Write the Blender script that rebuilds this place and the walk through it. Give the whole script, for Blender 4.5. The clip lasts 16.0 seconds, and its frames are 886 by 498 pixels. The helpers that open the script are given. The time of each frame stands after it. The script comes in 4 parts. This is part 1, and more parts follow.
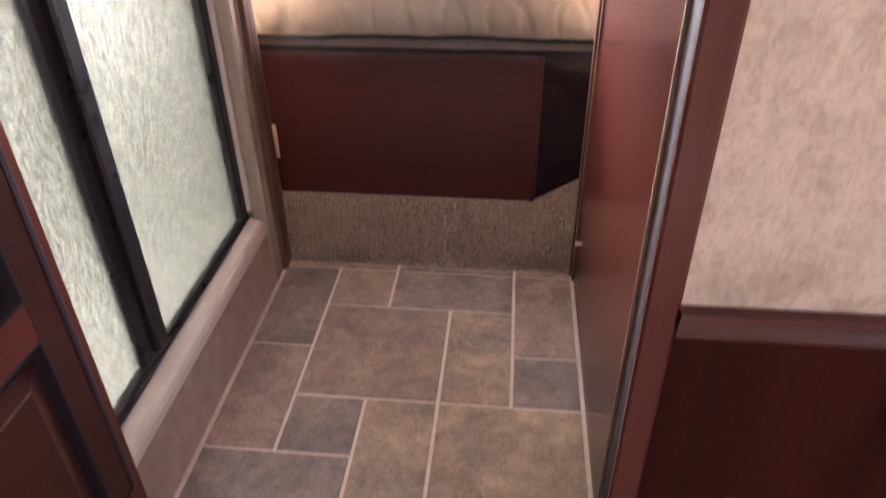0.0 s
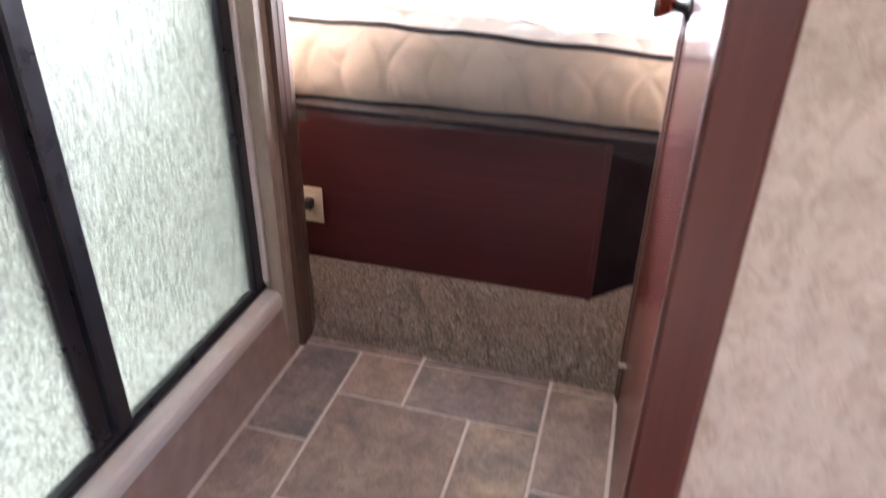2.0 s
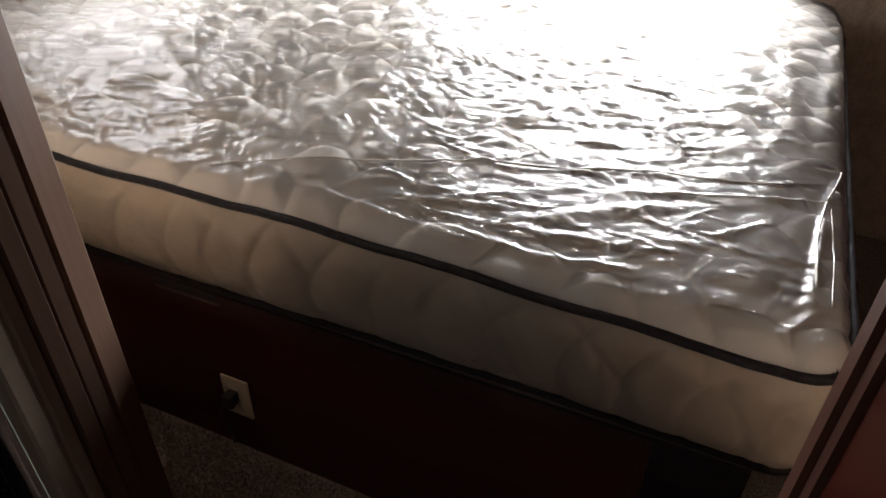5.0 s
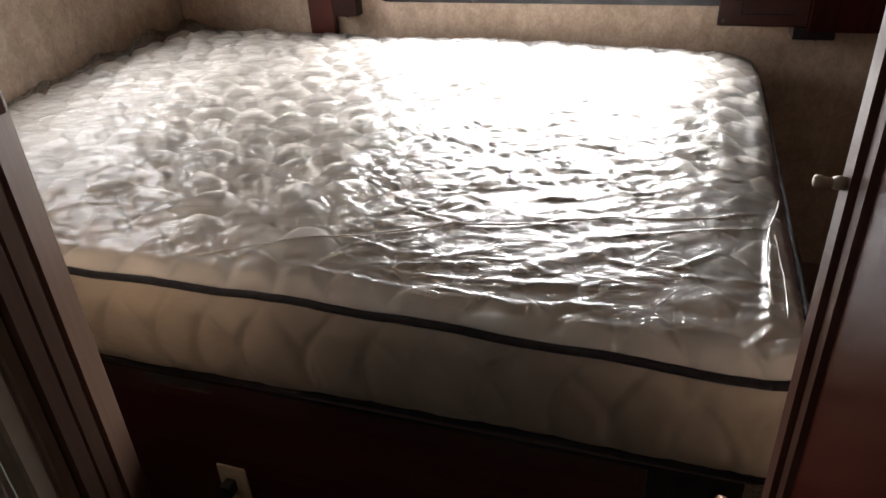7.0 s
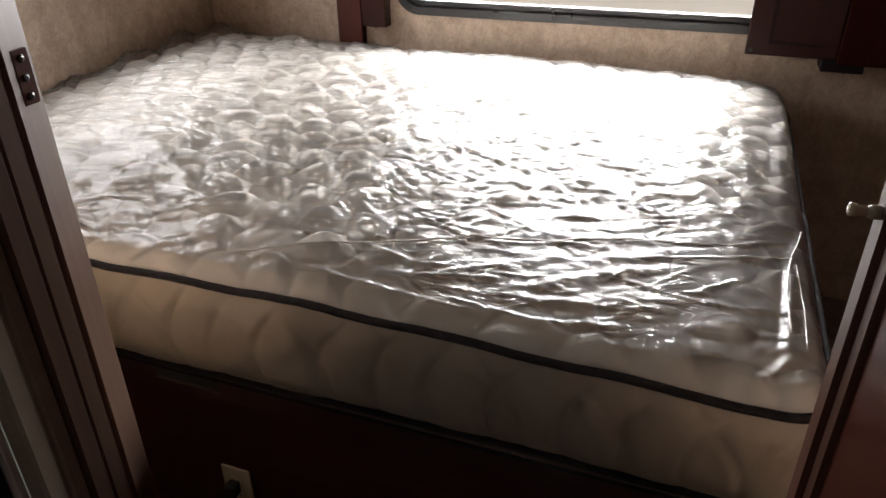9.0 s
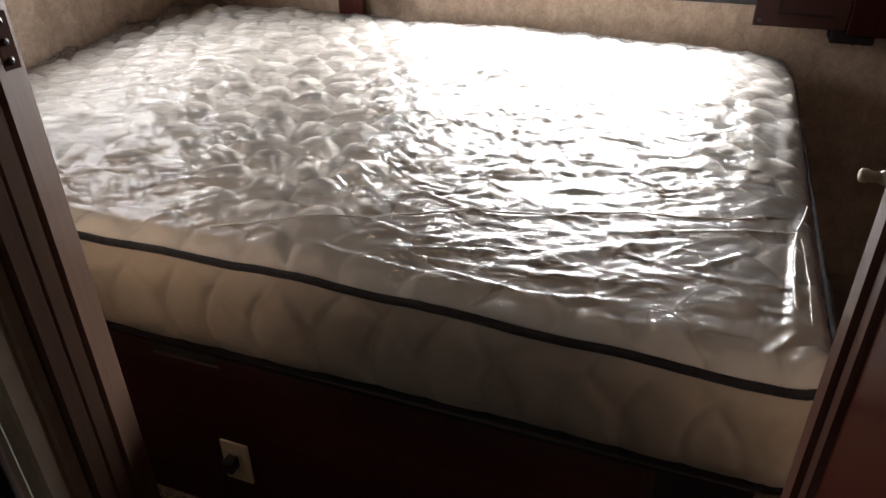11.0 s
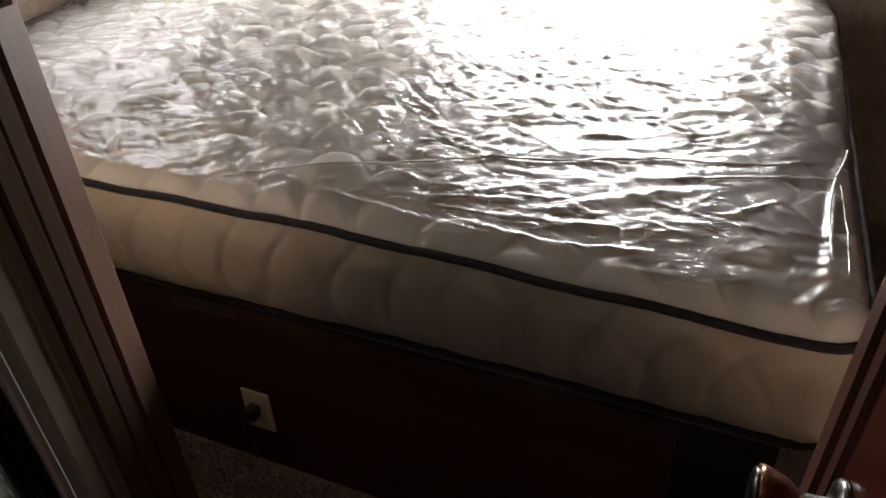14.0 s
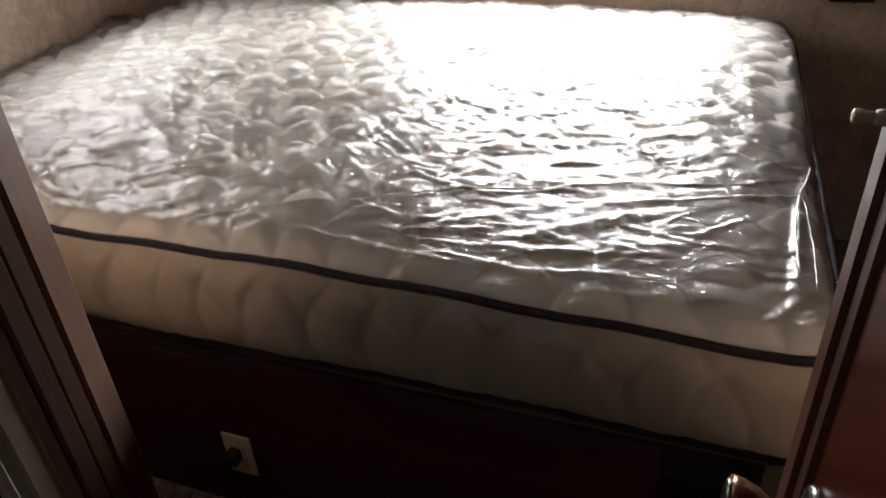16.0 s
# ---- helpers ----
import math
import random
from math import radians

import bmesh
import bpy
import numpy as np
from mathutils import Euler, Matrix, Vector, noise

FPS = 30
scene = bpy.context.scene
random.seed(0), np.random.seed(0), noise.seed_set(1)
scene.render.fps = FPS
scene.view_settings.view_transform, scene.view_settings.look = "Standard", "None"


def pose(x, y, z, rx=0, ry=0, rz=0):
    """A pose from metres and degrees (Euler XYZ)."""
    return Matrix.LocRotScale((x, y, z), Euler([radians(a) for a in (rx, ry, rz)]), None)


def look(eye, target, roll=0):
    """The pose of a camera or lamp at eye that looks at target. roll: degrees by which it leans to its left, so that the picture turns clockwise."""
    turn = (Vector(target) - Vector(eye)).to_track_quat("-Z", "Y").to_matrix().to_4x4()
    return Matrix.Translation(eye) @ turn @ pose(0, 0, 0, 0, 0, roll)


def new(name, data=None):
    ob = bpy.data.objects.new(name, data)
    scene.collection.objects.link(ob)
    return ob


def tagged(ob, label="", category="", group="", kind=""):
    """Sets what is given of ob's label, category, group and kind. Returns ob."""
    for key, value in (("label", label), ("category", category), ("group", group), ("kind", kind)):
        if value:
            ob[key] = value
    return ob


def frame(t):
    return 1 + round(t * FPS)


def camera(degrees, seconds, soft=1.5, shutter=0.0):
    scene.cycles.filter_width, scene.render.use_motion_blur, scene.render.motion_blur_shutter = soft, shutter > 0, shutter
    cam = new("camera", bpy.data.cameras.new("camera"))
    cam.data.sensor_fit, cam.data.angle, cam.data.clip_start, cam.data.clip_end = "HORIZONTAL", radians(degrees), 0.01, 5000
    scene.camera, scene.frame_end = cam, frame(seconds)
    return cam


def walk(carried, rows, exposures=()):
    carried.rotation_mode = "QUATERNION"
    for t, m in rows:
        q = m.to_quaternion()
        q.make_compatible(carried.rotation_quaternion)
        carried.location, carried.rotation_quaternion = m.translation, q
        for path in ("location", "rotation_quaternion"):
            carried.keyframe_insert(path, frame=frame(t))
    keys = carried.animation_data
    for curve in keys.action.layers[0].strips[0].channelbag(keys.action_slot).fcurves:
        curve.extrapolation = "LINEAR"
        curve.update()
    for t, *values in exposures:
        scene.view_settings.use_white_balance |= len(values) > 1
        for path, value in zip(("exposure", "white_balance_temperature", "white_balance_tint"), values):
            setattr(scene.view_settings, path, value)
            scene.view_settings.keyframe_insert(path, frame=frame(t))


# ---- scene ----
cam = camera(64.2, 16.0, shutter=0.6)
PATH = [
    (0, (0.611, -0.762, 1.148), (0.439, 0.882, 0.022), -0.7),
    (0.5, (0.604, -0.773, 1.096), (0.438, 0.797, -0.133), -1.2),
    (1, (0.627, -0.761, 1.086), (0.442, 0.792, -0.161), -1.0),
    (1.5, (0.675, -0.672, 1.069), (0.348, 0.92, -0.096), -1.9),
    (2, (0.728, -0.529, 1.117), (0.276, 1.15, 0.129), 1.2),
    (2.5, (0.703, -0.386, 1.121), (0.14, 1.326, 0.254), 1.2),
    (3, (0.605, -0.142, 1.157), (0.213, 1.618, 0.293), 2.3),
    (3.5, (0.587, 0.04, 1.178), (0.21, 1.765, 0.24), 2.8),
    (4, (0.634, 0.281, 1.24), (0.2, 1.917, 0.175), 2.3),
    (4.5, (0.677, 0.422, 1.344), (0.058, 1.902, 0.14), 2.6),
    (7, (0.676, 0.331, 1.38), (0.096, 1.964, 0.381), -3.3),
    (7.5, (0.673, 0.321, 1.38), (0.079, 1.97, 0.417), -3.1),
    (8, (0.668, 0.319, 1.382), (0.119, 1.978, 0.41), -0.7),
    (8.5, (0.666, 0.318, 1.379), (0.058, 1.975, 0.439), 0.1),
    (9, (0.667, 0.327, 1.375), (0.048, 1.968, 0.413), -0.7),
    (11.5, (0.67, 0.357, 1.355), (0.051, 1.942, 0.303), -0.9),
    (12, (0.67, 0.372, 1.35), (0.046, 1.923, 0.253), -1.3),
    (12.5, (0.667, 0.375, 1.344), (0.042, 1.909, 0.222), -1.1),
    (13, (0.665, 0.378, 1.342), (0.008, 1.882, 0.199), -1.4),
    (13.5, (0.668, 0.38, 1.334), (0.01, 1.869, 0.173), -2.0),
    (14, (0.671, 0.378, 1.337), (0.009, 1.886, 0.202), -2.3),
    (14.5, (0.672, 0.377, 1.334), (0.031, 1.889, 0.194), -2.6),
    (15, (0.67, 0.377, 1.332), (0.041, 1.891, 0.186), -2.5),
    (15.5, (0.676, 0.376, 1.334), (0.092, 1.915, 0.198), -2.7),
    (16, (0.688, 0.375, 1.332), (0.052, 1.954, 0.282), -3.8),
]
EXPOSURES = [(0, 3.32, 6550, 24), (0.5, 3.4, 6200, 21), (1.0, 3.6, 5850, 15), (1.6, 3.55, 5800, 15), (2.1, 3.4, 5700, 15), (2.6, 2.55, 5600, 16), (3.1, 2.0, 5750, 14), (3.6, 1.0, 5950, 13),
             (4.2, 0.2, 6250, 12), (7, -0.3, 6650, 12), (16, -0.3, 6650, 12)]
walk(cam, [(t, look(eye, target, roll)) for t, eye, target, roll in PATH], EXPOSURES)

# ---------------------------------------------------------------- light
world = bpy.data.worlds.new("sky_world")
scene.world = world
world.use_nodes = True
wn = world.node_tree
sky = wn.nodes.new("ShaderNodeTexSky")
sky.sky_type, sky.sun_disc = "NISHITA", False
sky.sun_elevation, sky.sun_rotation = radians(50), radians(180)
wn.links.new(sky.outputs[0], wn.nodes["Background"].inputs[0])
wn.nodes["Background"].inputs[1].default_value = 0.12

sun = new("sun", bpy.data.lights.new("sun", "SUN"))
sun.data.energy, sun.data.angle, sun.data.color = 5.0, radians(0.6), (1.0, 0.95, 0.88)
sun.matrix_world = look((0, -5, 6), (0, 0, 0))


def area(name, m, w, h, power, colour):
    lamp = bpy.data.lights.new(name, "AREA")
    lamp.shape, lamp.size, lamp.size_y, lamp.energy, lamp.color = "RECTANGLE", w, h, power, colour
    ob = new(name, lamp)
    ob.matrix_world = m
    return ob


# daylight standing in the window openings and the shower's skylight
window_light = area("bedroom_window_light", look((0.23, 2.83, 1.235), (0.23, 1.6, 0.66)), 1.22, 0.57, 46, (0.97, 0.98, 1.0))
side_light = area("bedroom_side_window_light", look((-1.29, 2.02, 1.43), (-0.4, 2.0, 0.85)), 0.76, 0.58, 10, (0.97, 0.98, 1.0))
for lamp in (window_light, side_light):
    lamp.data.spread = radians(112)         # beam narrowed to keep light on the bed, less on walls and hall
area("shower_skylight_light", look((-0.45, 0.32, 1.97), (-0.45, 0.32, 0)), 0.55, 0.45, 3.1, (1.0, 0.99, 0.91))
area("living_window_light", look((2.18, -1.5, 1.25), (0.2, -1.2, 0.6)), 1.1, 0.7, 0.75, (1.0, 0.95, 1.0))
area("rear_window_light", look((0.9, -3.38, 1.44), (0.9, 0, 0.6)), 1.3, 0.42, 1.0, (1.0, 0.95, 1.0))


# ---------------------------------------------------------------- materials
def mat(name, rough=0.5, metal=0.0):
    m = bpy.data.materials.new(name)
    m.use_nodes = True
    b = m.node_tree.nodes["Principled BSDF"]
    b.inputs["Roughness"].default_value, b.inputs["Metallic"].default_value = rough, metal
    return m, m.node_tree, b


def coords(nt, scale=(1, 1, 1), rot=(0, 0, 0), shift=False):
    tc, mp = nt.nodes.new("ShaderNodeTexCoord"), nt.nodes.new("ShaderNodeMapping")
    mp.inputs["Scale"].default_value, mp.inputs["Rotation"].default_value = scale, rot
    nt.links.new(tc.outputs["Object"], mp.inputs["Vector"])
    if shift:
        info, mul = nt.nodes.new("ShaderNodeObjectInfo"), nt.nodes.new("ShaderNodeMath")
        mul.operation = "MULTIPLY"
        mul.inputs[1].default_value = 37.0
        nt.links.new(info.outputs["Random"], mul.inputs[0])
        nt.links.new(mul.outputs[0], mp.inputs["Location"])
    return mp.outputs[0]


def noisy(nt, vec, scale, detail=5, rough=0.55, distortion=0.0):
    n = nt.nodes.new("ShaderNodeTexNoise")
    n.inputs["Scale"].default_value, n.inputs["Detail"].default_value = scale, detail
    n.inputs["Roughness"].default_value, n.inputs["Distortion"].default_value = rough, distortion
    nt.links.new(vec, n.inputs["Vector"])
    return n.outputs[0]


def ramp(nt, fac, *stops):
    r = nt.nodes.new("ShaderNodeValToRGB")
    while len(r.color_ramp.elements) < len(stops):
        r.color_ramp.elements.new(0.5)
    for e, (p, c) in zip(r.color_ramp.elements, stops):
        e.position, e.color = p, (*c, 1) if len(c) == 3 else c
    nt.links.new(fac, r.inputs[0])
    return r.outputs[0]


def mixed(nt, fac, a, b, blend="MIX"):
    m = nt.nodes.new("ShaderNodeMix")
    m.data_type, m.blend_type = "RGBA", blend
    for value, key in ((fac, 0), (a, 6), (b, 7)):
        if hasattr(value, "is_linked"):
            nt.links.new(value, m.inputs[key])
        else:
            m.inputs[key].default_value = value if key == 0 else (*value, 1)
    return m.outputs[2]


def bumped(nt, b, height, strength, distance):
    n = nt.nodes.new("ShaderNodeBump")
    n.inputs["Strength"].default_value, n.inputs["Distance"].default_value = strength, distance
    nt.links.new(height, n.inputs["Height"])
    nt.links.new(n.outputs[0], b.inputs["Normal"])


def wood(name, dark, light, axis="z", rough=0.28, figure=0.0, shift=False, coat=0.12, spec=0.35):
    m, nt, b = mat(name, rough)
    b.inputs["Specular IOR Level"].default_value = spec
    sc = {"z": (1, 1, 0.03), "x": (0.03, 1, 1), "y": (1, 0.03, 1)}[axis]
    v = coords(nt, sc, shift=shift)
    grain = noisy(nt, v, 70, 8, 0.65, 0.04)
    broad = noisy(nt, v, 9, 4, 0.5, 0.04 + 0.3 * figure)
    fine = noisy(nt, v, 260, 3, 0.6)
    c = ramp(nt, grain, (0.3, dark), (0.72, light))
    c = mixed(nt, 0.3 + 0.1 * figure, c, ramp(nt, broad, (0.32, dark), (0.7, light)))
    c = mixed(nt, 0.2, c, ramp(nt, fine, (0.40, (0.6, 0.55, 0.55)), (0.62, (1, 1, 1))), "MULTIPLY")
    nt.links.new(c, b.inputs["Base Color"])
    wear = noisy(nt, coords(nt), 6, 4)
    nt.links.new(ramp(nt, wear, (0.3, (rough * 0.95,) * 3), (0.75, (rough * 1.1,) * 3)), b.inputs["Roughness"])
    b.inputs["Coat Weight"].default_value, b.inputs["Coat Roughness"].default_value = coat, 0.22
    return m


CHERRY = wood("cherry_cabinet", (0.018, 0.0034, 0.0024), (0.040, 0.0076, 0.0050), rough=0.4, figure=1.2, coat=0.05, spec=0.25)
DOOR = wood("cherry_door", (0.040, 0.0084, 0.0056), (0.070, 0.0150, 0.0096), rough=0.24, coat=0.0, spec=0.24)
CHERRY_H = wood("cherry_rail", (0.044, 0.0090, 0.0064), (0.082, 0.0175, 0.0120), "x", rough=0.3)
CHERRY_Y = wood("cherry_rail_deep", (0.044, 0.0090, 0.0064), (0.082, 0.0175, 0.0120), "y", rough=0.3)
CHERRY_TRIM = wood("cherry_trim", (0.054, 0.0105, 0.0065), (0.098, 0.0215, 0.0130), rough=0.34, coat=0.05)
WAINSCOT = wood("cherry_wainscot", (0.016, 0.0026, 0.0016), (0.050, 0.0086, 0.0050), rough=0.5, figure=2.2, coat=0.0, spec=0.08)
PLATFORM = wood("cherry_platform", (0.030, 0.0054, 0.0054), (0.060, 0.0112, 0.0106), "x", rough=0.48)
JAMB = wood("maple_jamb", (0.088, 0.049, 0.033), (0.14, 0.082, 0.056), rough=0.4)
MOULD = wood("stained_moulding", (0.068, 0.026, 0.018), (0.12, 0.050, 0.035), rough=0.33)


def plain(name, colour, rough=0.5, metal=0.0, vary=0.12, scale=25, bump=0.0, grain=0.001):
    m, nt, b = mat(name, rough, metal)
    n = noisy(nt, coords(nt), scale, 6, 0.6)
    lo, hi = [tuple(c * k for c in colour) for k in (1 - vary, 1 + vary)]
    nt.links.new(ramp(nt, n, (0.3, lo), (0.7, hi)), b.inputs["Base Color"])
    r = noisy(nt, coords(nt), scale * 0.3, 4)
    nt.links.new(ramp(nt, r, (0.3, (rough * 0.8,) * 3), (0.7, (min(1, rough * 1.2),) * 3)), b.inputs["Roughness"])
    if bump:
        bumped(nt, b, noisy(nt, coords(nt), scale * 6, 4), bump, grain)
    return m


GLAZE = plain("dark_glazed_edge", (0.012, 0.008, 0.010), 0.42)
BLACK = plain("black_anodised_frame", (0.012, 0.011, 0.014), 0.32, 0.0, 0.25, 60)
BLACK_RUBBER = plain("black_step_nosing", (0.005, 0.005, 0.006), 0.55, 0, 0.3, 90, 0.1)
# near-black colour stands in for shade on bed side panels and door recess
SHADE_DARK = plain("shade_darkened_board", (0.011, 0.007, 0.009), 0.8)
WHITE_TRIM = plain("off_white_shower_surround", (0.62, 0.55, 0.48), 0.4, 0, 0.06, 14)
FIBREGLASS = plain("white_fibreglass", (0.79, 0.80, 0.75), 0.3, 0, 0.03, 8)
PALE_TRIM = plain("pale_beige_trim", (0.30, 0.24, 0.175), 0.6, 0, 0.1, 30)
for dull in (GLAZE, SHADE_DARK):
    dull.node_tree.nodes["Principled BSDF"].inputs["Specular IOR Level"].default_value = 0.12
CURB = plain("tan_vinyl_curb", (0.36, 0.255, 0.20), 0.42, 0, 0.16, 22, 0.05)
PLATE = plain("ivory_plastic_plate", (0.54, 0.46, 0.33), 0.35, 0, 0.03, 30)
SLOT = plain("dark_plastic_slot", (0.02, 0.018, 0.015), 0.5)
CHROME = plain("satin_nickel", (0.10, 0.095, 0.09), 0.28, 1.0, 0.06, 60)
BRASS = plain("bronze_knob", (0.20, 0.085, 0.045), 0.26, 0.75, 0.15, 40)
GROUT = plain("pale_grout", (0.62, 0.51, 0.44), 0.7, 0, 0.14, 80, 0.1)
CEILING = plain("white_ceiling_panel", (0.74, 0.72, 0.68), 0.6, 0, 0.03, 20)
# unseen bedroom ceiling, coloured dark so less light bounces off it
LOW_BOUNCE_CEILING = plain("low_bounce_ceiling_panel", (0.20, 0.155, 0.12), 0.7, 0, 0.06, 20)
VENT = plain("taupe_vent_plastic", (0.15, 0.125, 0.11), 0.5)
PEG = plain("cream_bumper_plastic", (0.45, 0.39, 0.30), 0.45)
PIPING = plain("charcoal_piping", (0.012, 0.010, 0.013), 0.75, 0, 0.3, 200, 0.3)


def wallpaper(name, lo, hi):
    m, nt, b = mat(name, 0.55)
    v = coords(nt, (1, 1, 0.8))
    a, c = noisy(nt, v, 22, 8, 0.7, 0.6), noisy(nt, v, 5, 4, 0.55, 1.0)
    col = mixed(nt, 0.4, ramp(nt, a, (0.33, lo), (0.66, hi)), ramp(nt, c, (0.3, lo), (0.7, hi)))
    vein = noisy(nt, v, 60, 6, 0.75, 2.0)
    col = mixed(nt, 0.42, col, ramp(nt, vein, (0.40, (0.62, 0.52, 0.42)), (0.52, (1, 1, 1)), (0.75, (1.12, 1.12, 1.1))), "MULTIPLY")
    fibre = noisy(nt, coords(nt, (1.0, 1.0, 0.35), (0, radians(35), 0)), 130, 5, 0.7, 1.2)
    col = mixed(nt, 0.28, col, ramp(nt, fibre, (0.36, (0.66, 0.57, 0.47)), (0.5, (1, 1, 1))), "MULTIPLY")
    nt.links.new(col, b.inputs["Base Color"])
    bumped(nt, b, noisy(nt, v, 160, 4), 0.12, 0.001)
    return m


PAPER = wallpaper("beige_wallpaper", (0.33, 0.24, 0.170), (0.60, 0.475, 0.375))


def tile_material(name, dark, mid_tone, light):
    m, nt, b = mat(name, 0.40)
    v = coords(nt, shift=True)
    big, mid, fine = noisy(nt, v, 6, 5, 0.6, 1.0), noisy(nt, v, 26, 8, 0.72, 0.5), noisy(nt, v, 130, 5, 0.7)
    info = nt.nodes.new("ShaderNodeObjectInfo")
    c = ramp(nt, big, (0.34, dark), (0.52, mid_tone), (0.70, light))
    c = mixed(nt, 0.6, c, ramp(nt, info.outputs["Random"], (0.0, (0.85, 0.85, 0.87)), (1.0, (1.12, 1.1, 1.06))), "MULTIPLY")
    c = mixed(nt, 0.8, c, ramp(nt, mid, (0.3, (0.5, 0.47, 0.48)), (0.62, (1.25, 1.2, 1.15))), "MULTIPLY")
    c = mixed(nt, 0.5, c, ramp(nt, fine, (0.36, (0.55, 0.52, 0.50)), (0.54, (1.1, 1.1, 1.1))), "MULTIPLY")
    nt.links.new(c, b.inputs["Base Color"])
    nt.links.new(ramp(nt, mid, (0.3, (0.36,) * 3), (0.7, (0.52,) * 3)), b.inputs["Roughness"])
    bumped(nt, b, mid, 0.15, 0.0015)
    return m


TILE_TONES = {
    "grey": tile_material("grey_slate_vinyl_tile", (0.175, 0.145, 0.138), (0.235, 0.195, 0.178), (0.32, 0.255, 0.21)),
    "brown": tile_material("brown_slate_vinyl_tile", (0.22, 0.168, 0.15), (0.295, 0.222, 0.185), (0.37, 0.275, 0.215)),
    "tan": tile_material("tan_slate_vinyl_tile", (0.22, 0.18, 0.155), (0.33, 0.25, 0.19), (0.42, 0.315, 0.225)),
}


def carpet_material():
    m, nt, b = mat("taupe_carpet", 0.95)
    n, w = noisy(nt, coords(nt), 150, 4, 0.75), noisy(nt, coords(nt), 9, 4)
    c = ramp(nt, n, (0.36, (0.11, 0.084, 0.066)), (0.52, (0.31, 0.245, 0.19)), (0.68, (0.50, 0.41, 0.33)))
    nt.links.new(mixed(nt, 0.5, c, ramp(nt, w, (0.3, (0.75, 0.72, 0.7)), (0.7, (1.1, 1.1, 1.1))), "MULTIPLY"), b.inputs["Base Color"])
    bumped(nt, b, n, 0.8, 0.004)
    return m


CARPET = carpet_material()


def fabric(name, colour, quilt=0.0):
    m, nt, b = mat(name, 0.9)
    weave, blotch = noisy(nt, coords(nt), 420, 3, 0.7), noisy(nt, coords(nt), 7, 5, 0.6, 0.6)
    c = ramp(nt, blotch, (0.3, tuple(k * 0.86 for k in colour)), (0.7, tuple(min(1, k * 1.08) for k in colour)))
    c = mixed(nt, 0.25, c, ramp(nt, weave, (0.35, (0.75, 0.73, 0.7)), (0.6, (1, 1, 1))), "MULTIPLY")
    nt.links.new(c, b.inputs["Base Color"])
    b.inputs["Sheen Weight"].default_value = 0.1
    if quilt:
        v = coords(nt, (1, 1, 0.55), (0, radians(32), 0))
        bumped(nt, b, noisy(nt, v, 20, 2, 0.45, 0.4), quilt, 0.035)
    else:
        bumped(nt, b, weave, 0.2, 0.001)
    return m


TICKING = fabric("cream_quilted_ticking", (0.84, 0.80, 0.735))
UNDERSIDE = fabric("brown_underside_fabric", (0.13, 0.085, 0.065))
BORDER = fabric("beige_mattress_border", (0.56, 0.47, 0.36), 0.18)


def rain_glass():
    m, nt, b = mat("rain_textured_glass", 0.22)
    b.inputs["Base Color"].default_value = (0.90, 0.96, 0.93, 1)
    b.inputs["Transmission Weight"].default_value, b.inputs["IOR"].default_value = 1.0, 1.45
    v = coords(nt, (1, 1, 0.2))
    streak, fine = noisy(nt, v, 230, 4, 0.6, 0.3), noisy(nt, v, 480, 3, 0.6, 0.3)
    s = nt.nodes.new("ShaderNodeMath")
    nt.links.new(streak, s.inputs[0]), nt.links.new(fine, s.inputs[1])
    bumped(nt, b, s.outputs[0], 0.9, 0.0032)
    # the streaks' refracted light and dark are put into the glass colour
    nt.links.new(ramp(nt, streak, (0.40, (0.50, 0.54, 0.50)), (0.56, (0.99, 1.0, 0.97))), b.inputs["Base Color"])
    return m


RAIN = rain_glass()


